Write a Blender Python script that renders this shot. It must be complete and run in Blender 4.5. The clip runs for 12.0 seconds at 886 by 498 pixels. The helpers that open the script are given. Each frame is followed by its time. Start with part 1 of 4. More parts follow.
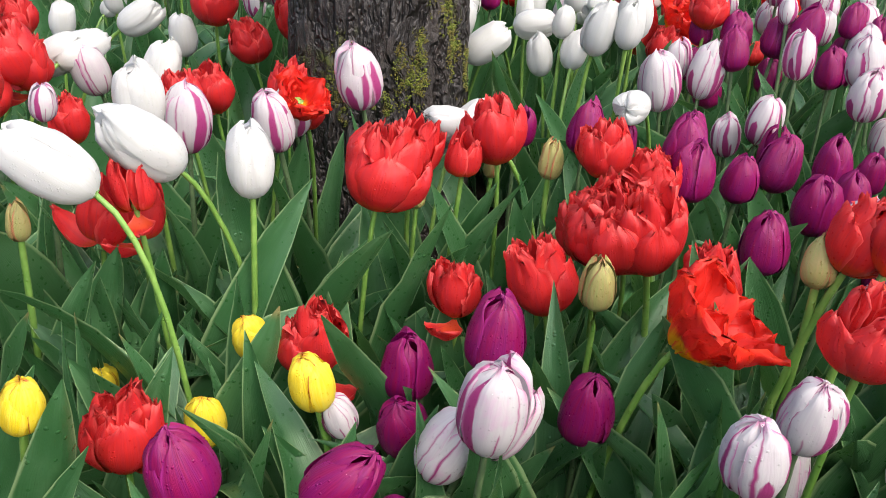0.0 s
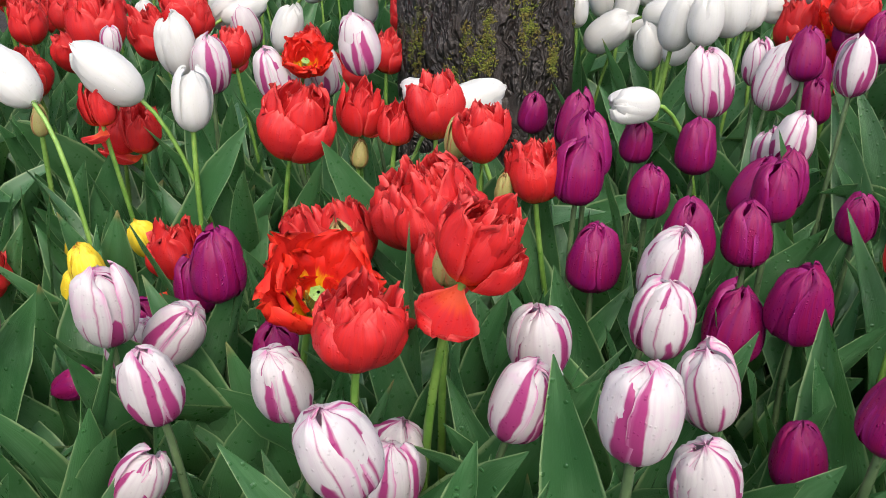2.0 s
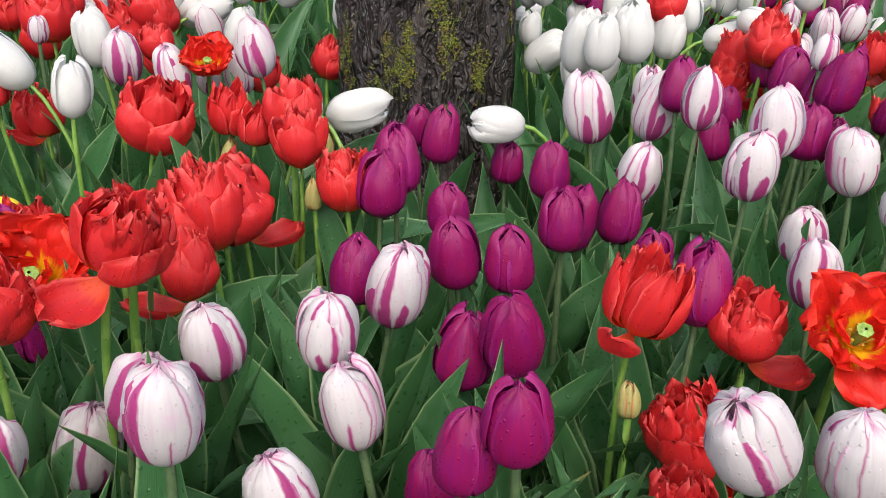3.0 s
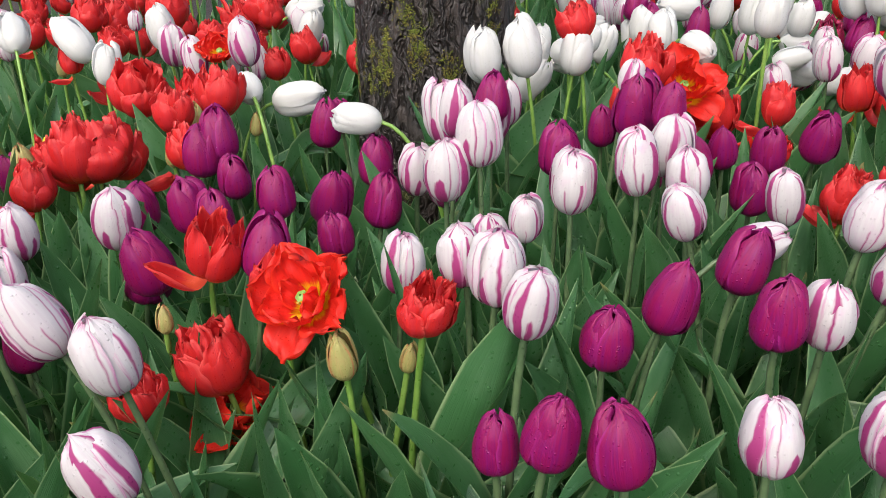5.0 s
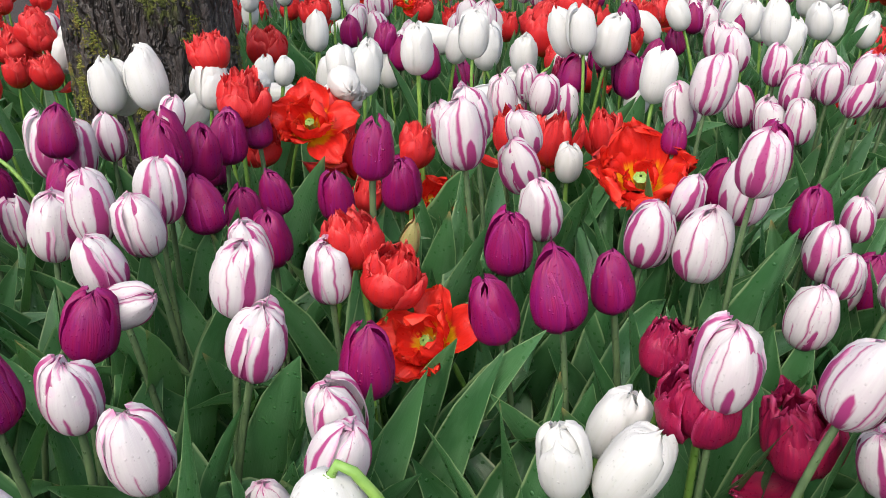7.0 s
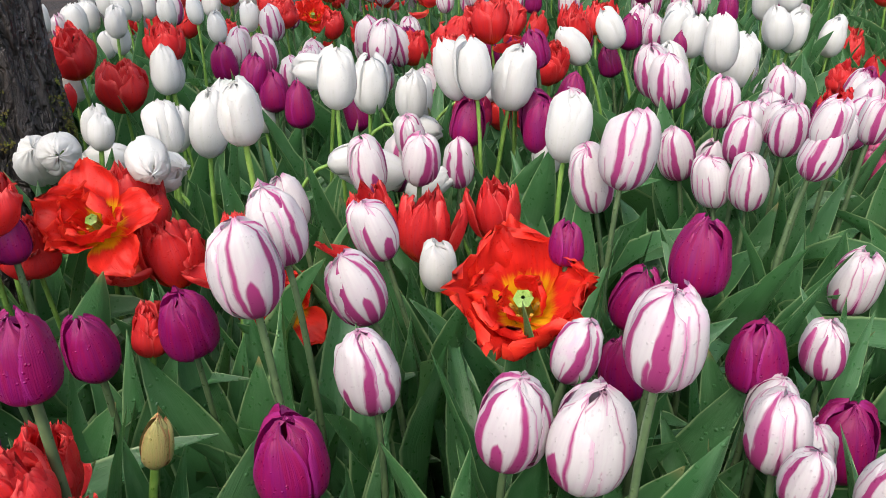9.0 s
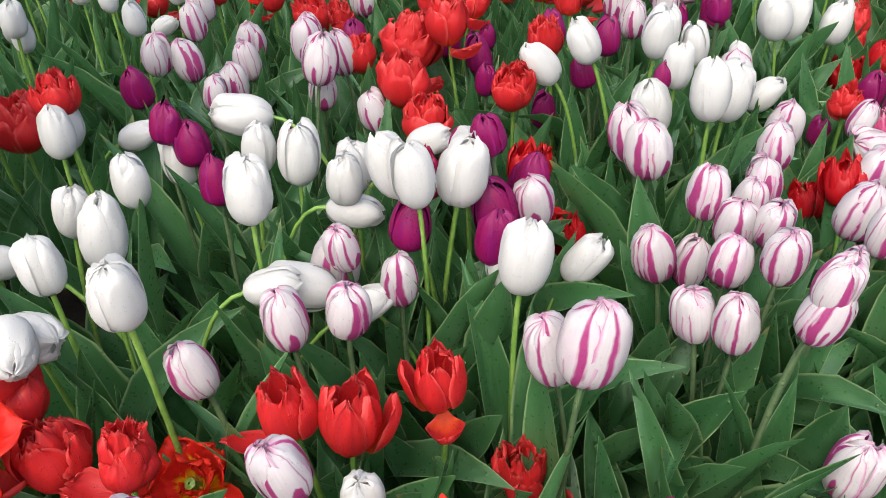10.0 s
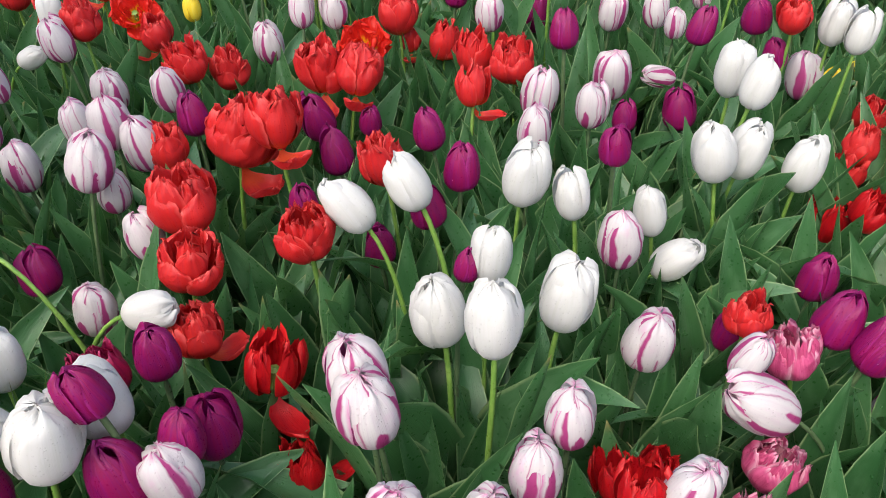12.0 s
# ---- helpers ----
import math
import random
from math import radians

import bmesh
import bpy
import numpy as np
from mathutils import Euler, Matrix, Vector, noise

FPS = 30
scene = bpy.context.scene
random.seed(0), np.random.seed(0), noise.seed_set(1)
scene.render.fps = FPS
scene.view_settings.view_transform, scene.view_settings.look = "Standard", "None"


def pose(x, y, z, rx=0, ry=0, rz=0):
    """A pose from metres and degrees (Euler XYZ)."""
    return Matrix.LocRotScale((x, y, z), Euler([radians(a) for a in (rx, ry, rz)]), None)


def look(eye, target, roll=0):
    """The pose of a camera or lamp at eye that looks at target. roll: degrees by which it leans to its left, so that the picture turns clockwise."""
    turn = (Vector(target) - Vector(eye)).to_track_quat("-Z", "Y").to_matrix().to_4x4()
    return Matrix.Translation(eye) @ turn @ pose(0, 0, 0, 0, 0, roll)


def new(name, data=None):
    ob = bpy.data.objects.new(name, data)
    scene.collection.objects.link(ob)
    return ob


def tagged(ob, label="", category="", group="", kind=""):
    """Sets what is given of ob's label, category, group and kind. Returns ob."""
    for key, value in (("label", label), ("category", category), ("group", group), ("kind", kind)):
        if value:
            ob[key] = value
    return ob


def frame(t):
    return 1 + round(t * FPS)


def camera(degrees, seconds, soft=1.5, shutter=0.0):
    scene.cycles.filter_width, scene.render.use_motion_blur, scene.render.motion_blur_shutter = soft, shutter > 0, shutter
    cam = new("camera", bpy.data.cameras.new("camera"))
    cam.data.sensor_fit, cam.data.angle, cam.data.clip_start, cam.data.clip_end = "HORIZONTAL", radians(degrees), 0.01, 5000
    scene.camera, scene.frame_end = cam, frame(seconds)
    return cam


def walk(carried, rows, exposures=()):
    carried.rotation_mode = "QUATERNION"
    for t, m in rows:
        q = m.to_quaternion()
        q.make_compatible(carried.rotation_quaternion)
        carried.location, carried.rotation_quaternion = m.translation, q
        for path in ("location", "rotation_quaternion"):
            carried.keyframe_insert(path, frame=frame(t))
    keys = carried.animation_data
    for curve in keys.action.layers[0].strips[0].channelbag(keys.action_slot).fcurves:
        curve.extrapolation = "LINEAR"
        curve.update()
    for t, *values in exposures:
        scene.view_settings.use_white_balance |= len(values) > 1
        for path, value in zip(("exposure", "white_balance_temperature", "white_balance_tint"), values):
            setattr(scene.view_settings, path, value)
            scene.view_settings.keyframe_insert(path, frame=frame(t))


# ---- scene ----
cam = camera(58.34, 12.0, soft=0.6)
PATH = [
    (0, (-0.004, 0.038, 0.622), (0.014, 1.812, -0.300), 1.79),
    (0.5, (0.126, 0.072, 0.613), (-0.168, 1.820, -0.315), 0.54),
    (1, (0.241, 0.082, 0.611), (-0.293, 1.763, -0.332), 0.75),
    (1.5, (0.336, 0.131, 0.604), (-0.262, 1.790, -0.340), 1.03),
    (2, (0.507, 0.137, 0.619), (-0.425, 1.631, -0.328), -1.40),
    (2.5, (0.657, 0.222, 0.613), (-0.427, 1.633, -0.301), -2.26),
    (2.7, (0.687, 0.249, 0.611), (-0.385, 1.669, -0.302), -0.31),
    (4.3, (1.037, 0.569, 0.630), (-0.519, 1.448, -0.268), -3.02),
    (4.5, (1.084, 0.590, 0.634), (-0.463, 1.481, -0.267), -1.79),
    (5, (1.199, 0.684, 0.639), (-0.439, 1.401, -0.256), -2.29),
    (5.5, (1.208, 0.805, 0.633), (-0.432, 1.528, -0.256), -1.61),
    (6, (1.290, 0.939, 0.616), (-0.349, 1.669, -0.268), -1.16),
    (6.5, (1.307, 1.035, 0.619), (-0.342, 1.762, -0.248), -0.51),
    (7, (1.338, 1.167, 0.621), (-0.335, 1.873, -0.218), -1.18),
    (7.2, (1.355, 1.197, 0.623), (-0.312, 1.917, -0.216), -0.08),
    (8.8, (1.205, 1.350, 0.630), (-0.444, 2.097, -0.220), -2.73),
    (9, (1.140, 1.404, 0.632), (-0.502, 2.148, -0.234), -2.80),
    (9.5, (1.013, 1.506, 0.741), (-0.527, 2.191, -0.337), -3.08),
    (10, (0.937, 1.563, 0.798), (-0.546, 2.259, -0.348), -3.69),
    (10.5, (0.925, 1.676, 0.835), (-0.534, 2.383, -0.336), -3.51),
    (11, (0.911, 1.790, 0.853), (-0.569, 2.432, -0.330), -2.10),
    (11.5, (0.802, 1.915, 0.849), (-0.692, 2.487, -0.351), -0.66),
    (12, (0.744, 2.061, 0.844), (-0.777, 2.505, -0.376), -1.65),
]
walk(cam, [(t, look(eye, target, roll)) for t, eye, target, roll in PATH], exposures=[(0, 0.98), (2, 0.74), (5.5, 0.80), (12, 0.80)])

# ---- light ----
world = bpy.data.worlds.new("overcast_sky")
scene.world = world
world.use_nodes = True
wn = world.node_tree
sky = wn.nodes.new("ShaderNodeTexSky")
sky.sky_type = "NISHITA"
sky.sun_disc = False
sky.sun_elevation = radians(55)
sky.sun_rotation = radians(137)
sky.air_density = 1.0
sky.dust_density = 5.5
sky.ozone_density = 1.0
wn.links.new(sky.outputs[0], wn.nodes["Background"].inputs[0])
wn.nodes["Background"].inputs[1].default_value = 0.175
sun_data = bpy.data.lights.new("sun", "SUN")
sun_data.energy = 1.55
sun_data.angle = radians(110)
sun_data.color = (1.0, 0.985, 0.99)
sun = new("sun", sun_data)
sun.matrix_world = look((2.3, -0.8, 3.6), (0.3, 1.2, 0.3))


# ---- materials ----
class Nodes:
    """Short hand for a node tree."""

    def __init__(self, name):
        self.mat = bpy.data.materials.new(name)
        self.mat.use_nodes = True
        self.tree = self.mat.node_tree
        self.bsdf = self.tree.nodes["Principled BSDF"]
        self.out = self.tree.nodes["Material Output"]

    def node(self, kind, **sets):
        n = self.tree.nodes.new(kind)
        for key, value in sets.items():
            if key == "op":
                n.operation = value
            elif key == "blend":
                n.blend_type = value
                n.data_type = "RGBA"
            elif key == "feature":
                n.feature = value
        return n

    def link(self, a, b):
        self.tree.links.new(a, b)

    def put(self, socket, value):
        if hasattr(value, "links"):
            self.link(value, socket)
        else:
            socket.default_value = value

    def math(self, op, a, b=0.0, c=None):
        n = self.node("ShaderNodeMath", op=op)
        self.put(n.inputs[0], a)
        self.put(n.inputs[1], b)
        if c is not None:
            self.put(n.inputs[2], c)
        return n.outputs[0]

    def ramp(self, value, lo, hi, a=0.0, b=1.0):
        n = self.node("ShaderNodeMapRange")
        n.interpolation_type = "SMOOTHSTEP"
        for i, v in enumerate((value, lo, hi, a, b)):
            self.put(n.inputs[i], v)
        return n.outputs[0]

    def mix(self, fac, a, b, blend="MIX"):
        n = self.node("ShaderNodeMix", blend=blend)
        self.put(n.inputs[0], fac)
        self.put(n.inputs[6], a)
        self.put(n.inputs[7], b)
        return n.outputs[2]

    def coords(self, which):
        return self.node("ShaderNodeTexCoord").outputs[which]

    def random(self):
        return self.node("ShaderNodeObjectInfo").outputs["Random"]

    def split(self, vec):
        n = self.node("ShaderNodeSeparateXYZ")
        self.link(vec, n.inputs[0])
        return n.outputs

    def combine(self, x, y, z):
        n = self.node("ShaderNodeCombineXYZ")
        for i, v in enumerate((x, y, z)):
            self.put(n.inputs[i], v)
        return n.outputs[0]

    def noise(self, vec, scale, detail=3.0, rough=0.55):
        n = self.node("ShaderNodeTexNoise")
        self.put(n.inputs["Vector"], vec)
        n.inputs["Scale"].default_value = scale
        n.inputs["Detail"].default_value = detail
        n.inputs["Roughness"].default_value = rough
        return n.outputs["Fac"]

    def voronoi(self, vec, scale, feature="F1"):
        n = self.node("ShaderNodeTexVoronoi", feature=feature)
        self.put(n.inputs["Vector"], vec)
        n.inputs["Scale"].default_value = scale
        return n.outputs

    def bump(self, height, strength, distance, normal=None):
        n = self.node("ShaderNodeBump")
        n.inputs["Strength"].default_value = strength
        n.inputs["Distance"].default_value = distance
        self.put(n.inputs["Height"], height)
        if normal is not None:
            self.link(normal, n.inputs["Normal"])
        return n.outputs[0]

    def done(self, color, rough, normal=None, spec=0.5, passed=None, share=0.0):
        self.put(self.bsdf.inputs["Base Color"], color)
        self.put(self.bsdf.inputs["Roughness"], rough)
        self.put(self.bsdf.inputs["Specular IOR Level"], spec)
        if normal is not None:
            self.link(normal, self.bsdf.inputs["Normal"])
        if passed is not None:
            t = self.node("ShaderNodeBsdfTranslucent")
            self.put(t.inputs[0], passed)
            m = self.node("ShaderNodeMixShader")
            m.inputs[0].default_value = share
            self.link(self.bsdf.outputs[0], m.inputs[1])
            self.link(t.outputs[0], m.inputs[2])
            self.link(m.outputs[0], self.out.inputs[0])
        return self.mat


def rgb(r, g, b):
    return (r, g, b, 1.0)


def rain(n, base_height, scale=260.0, amount=0.72, relief=0.35):
    """Drops of rain on a wet surface: a bump and a gloss mask over the surface's own relief."""
    place = n.node("ShaderNodeNewGeometry").outputs["Position"]
    cells = n.voronoi(place, scale)
    pick = n.ramp(n.split(cells["Color"])[0], amount, amount + 0.05)
    dome = n.math("MULTIPLY", n.ramp(cells["Distance"], 0.12, 0.42, 1.0, 0.0), pick)
    fine = n.bump(base_height, relief, 0.002)
    return n.bump(dome, 0.55, 0.0011, fine), dome


def petal_material(name, base, tint, edge=None, edge_at=0.8, heart=None, heart_at=0.24, stripes=None, share=0.25, relief=0.35):
    n = Nodes(name)
    u, v, _ = n.split(n.coords("UV"))
    across = n.math("ABSOLUTE", n.math("SUBTRACT", n.math("MULTIPLY", u, 2.0), 1.0))
    signed = n.math("SUBTRACT", n.math("MULTIPLY", u, 2.0), 1.0)
    rnd = n.random()
    shift = n.math("MULTIPLY", rnd, 37.0)
    streak = n.noise(n.combine(n.math("ADD", n.math("MULTIPLY", signed, 9.0), shift), n.math("MULTIPLY", v, 1.3), shift), 1.0, 4.0)
    blotch = n.noise(n.combine(n.math("ADD", signed, shift), n.math("MULTIPLY", v, 2.0), shift), 1.6, 3.0)
    color = n.mix(n.ramp(streak, 0.35, 0.75), base, tint)
    color = n.mix(n.math("MULTIPLY", n.ramp(blotch, 0.45, 0.75), 0.6), color, tint)
    if stripes is not None:
        wander = n.math("MULTIPLY", n.math("SUBTRACT", n.noise(n.combine(shift, n.math("MULTIPLY", v, 2.4), shift), 1.0, 2.0), 0.5), 0.35)
        flame = n.noise(n.combine(n.math("ADD", n.math("MULTIPLY", signed, 3.0), shift), n.math("MULTIPLY", v, 1.5), shift), 1.0, 2.0)
        hair = n.math("MULTIPLY", n.math("SUBTRACT", n.noise(n.combine(n.math("ADD", n.math("MULTIPLY", signed, 17.0), shift), n.math("MULTIPLY", v, 1.6), shift), 1.0, 3.0, 0.6), 0.5), 0.12)
        line = None
        for where, wide, top in ((0.0, 0.20, 0.55), (0.62, 0.15, 1.2), (-0.60, 0.14, 1.15)):
            jig = n.math("MULTIPLY", n.math("SUBTRACT", n.math("FRACT", n.math("MULTIPLY", rnd, 11.3 + 7.1 * where)), 0.5), 0.40)
            off = n.math("ABSOLUTE", n.math("ADD", n.math("SUBTRACT", signed, where), n.math("ADD", wander, jig)))
            keep = n.math("MAXIMUM", n.math("SUBTRACT", 1.0, n.math("DIVIDE", v, top)), 0.0)
            much = n.ramp(n.math("FRACT", n.math("MULTIPLY", rnd, 5.7 + 13.0 * abs(where - 0.2))), 0.15, 0.95, 0.05, 1.9)
            width = n.math("MULTIPLY", n.math("MULTIPLY", wide, n.math("ADD", keep, 0.16)), n.math("MULTIPLY", much, n.ramp(flame, 0.3, 0.7, 0.65, 1.25)))
            width = n.math("SUBTRACT", n.math("ADD", width, n.math("MULTIPLY", hair, n.math("ADD", keep, 0.1))), n.ramp(v, top - 0.2, top, 0.0, 0.3))
            one = n.ramp(n.math("SUBTRACT", width, off), -0.07, 0.04)
            line = one if line is None else n.math("MAXIMUM", line, one)
        flush = n.math("MULTIPLY", n.ramp(n.math("ADD", blotch, n.math("MULTIPLY", v, -0.12)), 0.42, 0.7), n.ramp(rnd, 0.2, 1.0, 0.04, 0.5))
        color = n.mix(flush, color, rgb(0.72, 0.42, 0.62))
        color = n.mix(n.math("MULTIPLY", line, 0.93), color, stripes)
    if heart is not None:
        color = n.mix(n.ramp(n.math("ADD", v, n.math("MULTIPLY", streak, 0.25)), heart_at, heart_at + 0.16, 1.0, 0.0), color, heart)
    if edge is not None:
        rim = n.math("MAXIMUM", n.ramp(across, edge_at, 1.0), n.ramp(v, 0.9, 1.0))
        color = n.mix(n.math("MULTIPLY", rim, n.ramp(streak, 0.3, 0.6)), color, edge)
    ribs = n.noise(n.combine(n.math("MULTIPLY", signed, 22.0), n.math("MULTIPLY", v, 1.6), shift), 1.0, 3.0)
    normal, dome = rain(n, ribs, 430.0, 0.78, relief)
    rough = n.ramp(dome, 0.0, 0.3, 0.42, 0.08)
    return n.done(color, rough, normal, 0.35, color, share)


WHITE = petal_material("white_petal", rgb(0.71, 0.715, 0.705), rgb(0.68, 0.69, 0.655), share=0.46, relief=0.12)
STRIPED = petal_material("striped_petal", rgb(0.65, 0.635, 0.63), rgb(0.61, 0.57, 0.59), edge=rgb(0.60, 0.24, 0.43), edge_at=0.84, stripes=rgb(0.36, 0.010, 0.16), share=0.42, relief=0.2)
PURPLE = petal_material("purple_petal", rgb(0.26, 0.004, 0.076), rgb(0.20, 0.005, 0.115), edge=rgb(0.32, 0.018, 0.18), share=0.3)
# The pale edge colour paints the highlight along each red petal's rim.
RED = petal_material("red_petal", rgb(0.66, 0.026, 0.025), rgb(0.57, 0.028, 0.038), edge=rgb(0.80, 0.11, 0.10), heart=rgb(0.70, 0.07, 0.02), share=0.42)
RED_OPEN = petal_material("open_red_petal", rgb(0.74, 0.024, 0.014), rgb(0.64, 0.020, 0.016), edge=rgb(0.82, 0.05, 0.02), heart=rgb(0.86, 0.50, 0.01), heart_at=0.40, share=0.42)
CRIMSON = petal_material("crimson_petal", rgb(0.50, 0.006, 0.010), rgb(0.38, 0.004, 0.012), edge=rgb(0.62, 0.02, 0.02), share=0.35)
YELLOW = petal_material("yellow_petal", rgb(0.82, 0.62, 0.02), rgb(0.78, 0.66, 0.08), edge=rgb(0.35, 0.05, 0.01), edge_at=0.9, share=0.25)
MAGENTA = petal_material("magenta_petal", rgb(0.36, 0.010, 0.060), rgb(0.25, 0.008, 0.060), edge=rgb(0.45, 0.05, 0.15), share=0.3)
PINK = petal_material("pink_petal", rgb(0.60, 0.10, 0.24), rgb(0.46, 0.05, 0.16), edge=rgb(0.74, 0.42, 0.52), edge_at=0.6, share=0.3)
BUD = petal_material("green_bud_petal", rgb(0.30, 0.31, 0.10), rgb(0.36, 0.28, 0.11), edge=rgb(0.40, 0.12, 0.06), edge_at=0.7, share=0.1)


def water_material():
    n = Nodes("rain_water")
    n.bsdf.inputs["Transmission Weight"].default_value = 1.0
    n.bsdf.inputs["IOR"].default_value = 1.33
    return n.done(rgb(0.97, 0.98, 0.98), 0.03)


WATER = water_material()


def leaf_material():
    n = Nodes("tulip_leaf")
    u, v, _ = n.split(n.coords("UV"))
    rnd = n.random()
    island = n.node("ShaderNodeNewGeometry").outputs["Random Per Island"]
    seed = n.math("MULTIPLY", n.math("ADD", rnd, island), 41.0)
    signed = n.math("SUBTRACT", n.math("MULTIPLY", u, 2.0), 1.0)
    lines = n.noise(n.combine(n.math("MULTIPLY", signed, 26.0), n.math("MULTIPLY", v, 1.5), seed), 1.0, 3.0)
    cloud = n.noise(n.combine(n.math("ADD", signed, seed), n.math("MULTIPLY", v, 6.0), seed), 0.9, 4.0)
    which = n.math("FRACT", n.math("MULTIPLY", n.math("ADD", rnd, island), 7.31))
    color = n.mix(which, rgb(0.024, 0.092, 0.030), rgb(0.056, 0.166, 0.060))
    color = n.mix(n.ramp(cloud, 0.4, 0.75), color, rgb(0.085, 0.200, 0.088))
    color = n.mix(n.math("MULTIPLY", n.ramp(lines, 0.45, 0.7), 0.35), color, rgb(0.034, 0.12, 0.034))
    rim = n.ramp(n.math("ABSOLUTE", signed), 0.88, 0.97)
    color = n.mix(n.math("MULTIPLY", rim, 0.8), color, rgb(0.26, 0.38, 0.18))
    tip = n.math("MULTIPLY", n.ramp(v, 0.95, 1.0), n.ramp(which, 0.82, 0.92))
    color = n.mix(tip, color, rgb(0.30, 0.25, 0.10))
    normal, dome = rain(n, lines, 210.0, 0.8)
    return n.done(color, n.ramp(dome, 0.0, 0.3, 0.33, 0.08), normal, 0.55, n.mix(0.5, color, rgb(0.13, 0.33, 0.045)), 0.24)


def stem_material(name, base, tint):
    n = Nodes(name)
    obj = n.coords("Object")
    grain = n.noise(obj, 60.0, 3.0)
    color = n.mix(n.ramp(grain, 0.35, 0.7), base, tint)
    normal, dome = rain(n, grain, 300.0, 0.85)
    return n.done(color, n.ramp(dome, 0.0, 0.3, 0.42, 0.1), normal)


LEAF = leaf_material()
STEM = stem_material("green_stem", rgb(0.10, 0.22, 0.035), rgb(0.17, 0.30, 0.06))
PALE_STEM = stem_material("pale_green_stem", rgb(0.13, 0.26, 0.045), rgb(0.20, 0.34, 0.07))
POLLEN = stem_material("pale_yellow_stamen", rgb(0.50, 0.34, 0.04), rgb(0.62, 0.50, 0.12))
DARK_STEM = stem_material("dusky_stem", rgb(0.062, 0.105, 0.048), rgb(0.095, 0.150, 0.065))


def soil_material():
    n = Nodes("wet_soil")
    obj = n.coords("Object")
    big = n.noise(obj, 9.0, 5.0, 0.6)
    small = n.noise(obj, 120.0, 5.0, 0.7)
    color = n.mix(n.ramp(big, 0.35, 0.7), rgb(0.016, 0.011, 0.008), rgb(0.040, 0.027, 0.018))
    color = n.mix(n.ramp(small, 0.55, 0.75), color, rgb(0.06, 0.045, 0.03))
    return n.done(color, 0.75, n.bump(small, 0.8, 0.01), 0.3)


def bark_material():
    n = Nodes("wet_mossy_bark")
    obj = n.coords("Object")
    x, y, z = n.split(obj)
    warp = n.math("MULTIPLY", n.noise(obj, 9.0, 4.0), 0.09)
    furrow = n.noise(n.combine(n.math("ADD", x, warp), n.math("ADD", y, warp), n.math("MULTIPLY", z, 0.16)), 42.0, 3.0, 0.5)
    ridge = n.math("ABSOLUTE", n.math("SUBTRACT", furrow, 0.5))
    crack = n.ramp(ridge, 0.0, 0.05, 1.0, 0.0)
    grain = n.noise(n.combine(x, y, n.math("MULTIPLY", z, 0.4)), 110.0, 6.0, 0.7)
    flake = n.noise(n.combine(x, y, n.math("MULTIPLY", z, 0.5)), 34.0, 4.0, 0.6)
    patch = n.noise(obj, 6.0, 4.0, 0.6)
    color = n.mix(n.ramp(grain, 0.32, 0.68), rgb(0.012, 0.011, 0.011), rgb(0.048, 0.042, 0.039))
    color = n.mix(n.math("MULTIPLY", n.ramp(flake, 0.52, 0.62), 0.6), color, rgb(0.066, 0.055, 0.049))
    color = n.mix(n.ramp(patch, 0.42, 0.7), color, rgb(0.030, 0.022, 0.018))
    color = n.mix(n.math("MULTIPLY", crack, 0.9), color, rgb(0.007, 0.005, 0.004))
    lichen = n.ramp(n.noise(obj, 42.0, 2.0), 0.735, 0.76)
    color = n.mix(n.math("MULTIPLY", lichen, 0.7), color, rgb(0.36, 0.36, 0.32))
    moss = n.math("MULTIPLY", n.ramp(n.noise(n.combine(x, y, n.math("MULTIPLY", z, 0.7)), 8.0, 3.0), 0.60, 0.68), n.ramp(n.noise(obj, 80.0, 4.0, 0.7), 0.42, 0.55))
    mossy = n.mix(n.noise(obj, 190.0, 3.0), rgb(0.014, 0.024, 0.004), rgb(0.15, 0.17, 0.025))
    color = n.mix(moss, color, mossy)
    h = n.math("ADD", n.math("ADD", n.ramp(ridge, 0.0, 0.12), n.math("MULTIPLY", grain, 0.6)), n.math("ADD", n.math("MULTIPLY", moss, 0.6), n.math("MULTIPLY", flake, 0.5)))
    return n.done(color, n.ramp(moss, 0.0, 1.0, 0.40, 0.95), n.bump(h, 1.0, 0.010), 0.45)


def moss_material():
    n = Nodes("damp_moss")
    island = n.node("ShaderNodeNewGeometry").outputs["Random Per Island"]
    color = n.mix(island, rgb(0.035, 0.055, 0.008), rgb(0.14, 0.16, 0.025))
    return n.done(n.mix(n.ramp(n.noise(n.coords("Object"), 60.0), 0.4, 0.65), color, rgb(0.10, 0.08, 0.02)), 0.85, None, 0.25)


MOSS = moss_material()
SOIL = soil_material()
BARK = bark_material()


def part(name, data, material, parent, label="", m=None):
    """One mesh object under a thing or under a part."""
    ob = new(name, data)
    if not data.materials:
        data.materials.append(material)
    ob.parent = parent
    if m is not None:
        ob.matrix_local = m
    if label:
        tagged(ob, label)
    return ob


def sheet(name, grid, uv):
    """A mesh from rows of points, with its UV map."""
    rows, cols = len(grid), len(grid[0])
    verts = [p for row in grid for p in row]
    faces = [(r * cols + c, r * cols + c + 1, (r + 1) * cols + c + 1, (r + 1) * cols + c) for r in range(rows - 1) for c in range(cols - 1)]
    me = bpy.data.meshes.new(name)
    me.from_pydata(verts, [], faces)
    layer = me.uv_layers.new(name="UVMap")
    for loop in me.loops:
        r, c = divmod(loop.vertex_index, cols)
        layer.data[loop.index].uv = uv(r, c)
    me.polygons.foreach_set("use_smooth", [True] * len(me.polygons))
    return me


def along(table, v):
    return float(np.interp(v, [a for a, _ in table], [b for _, b in table]))


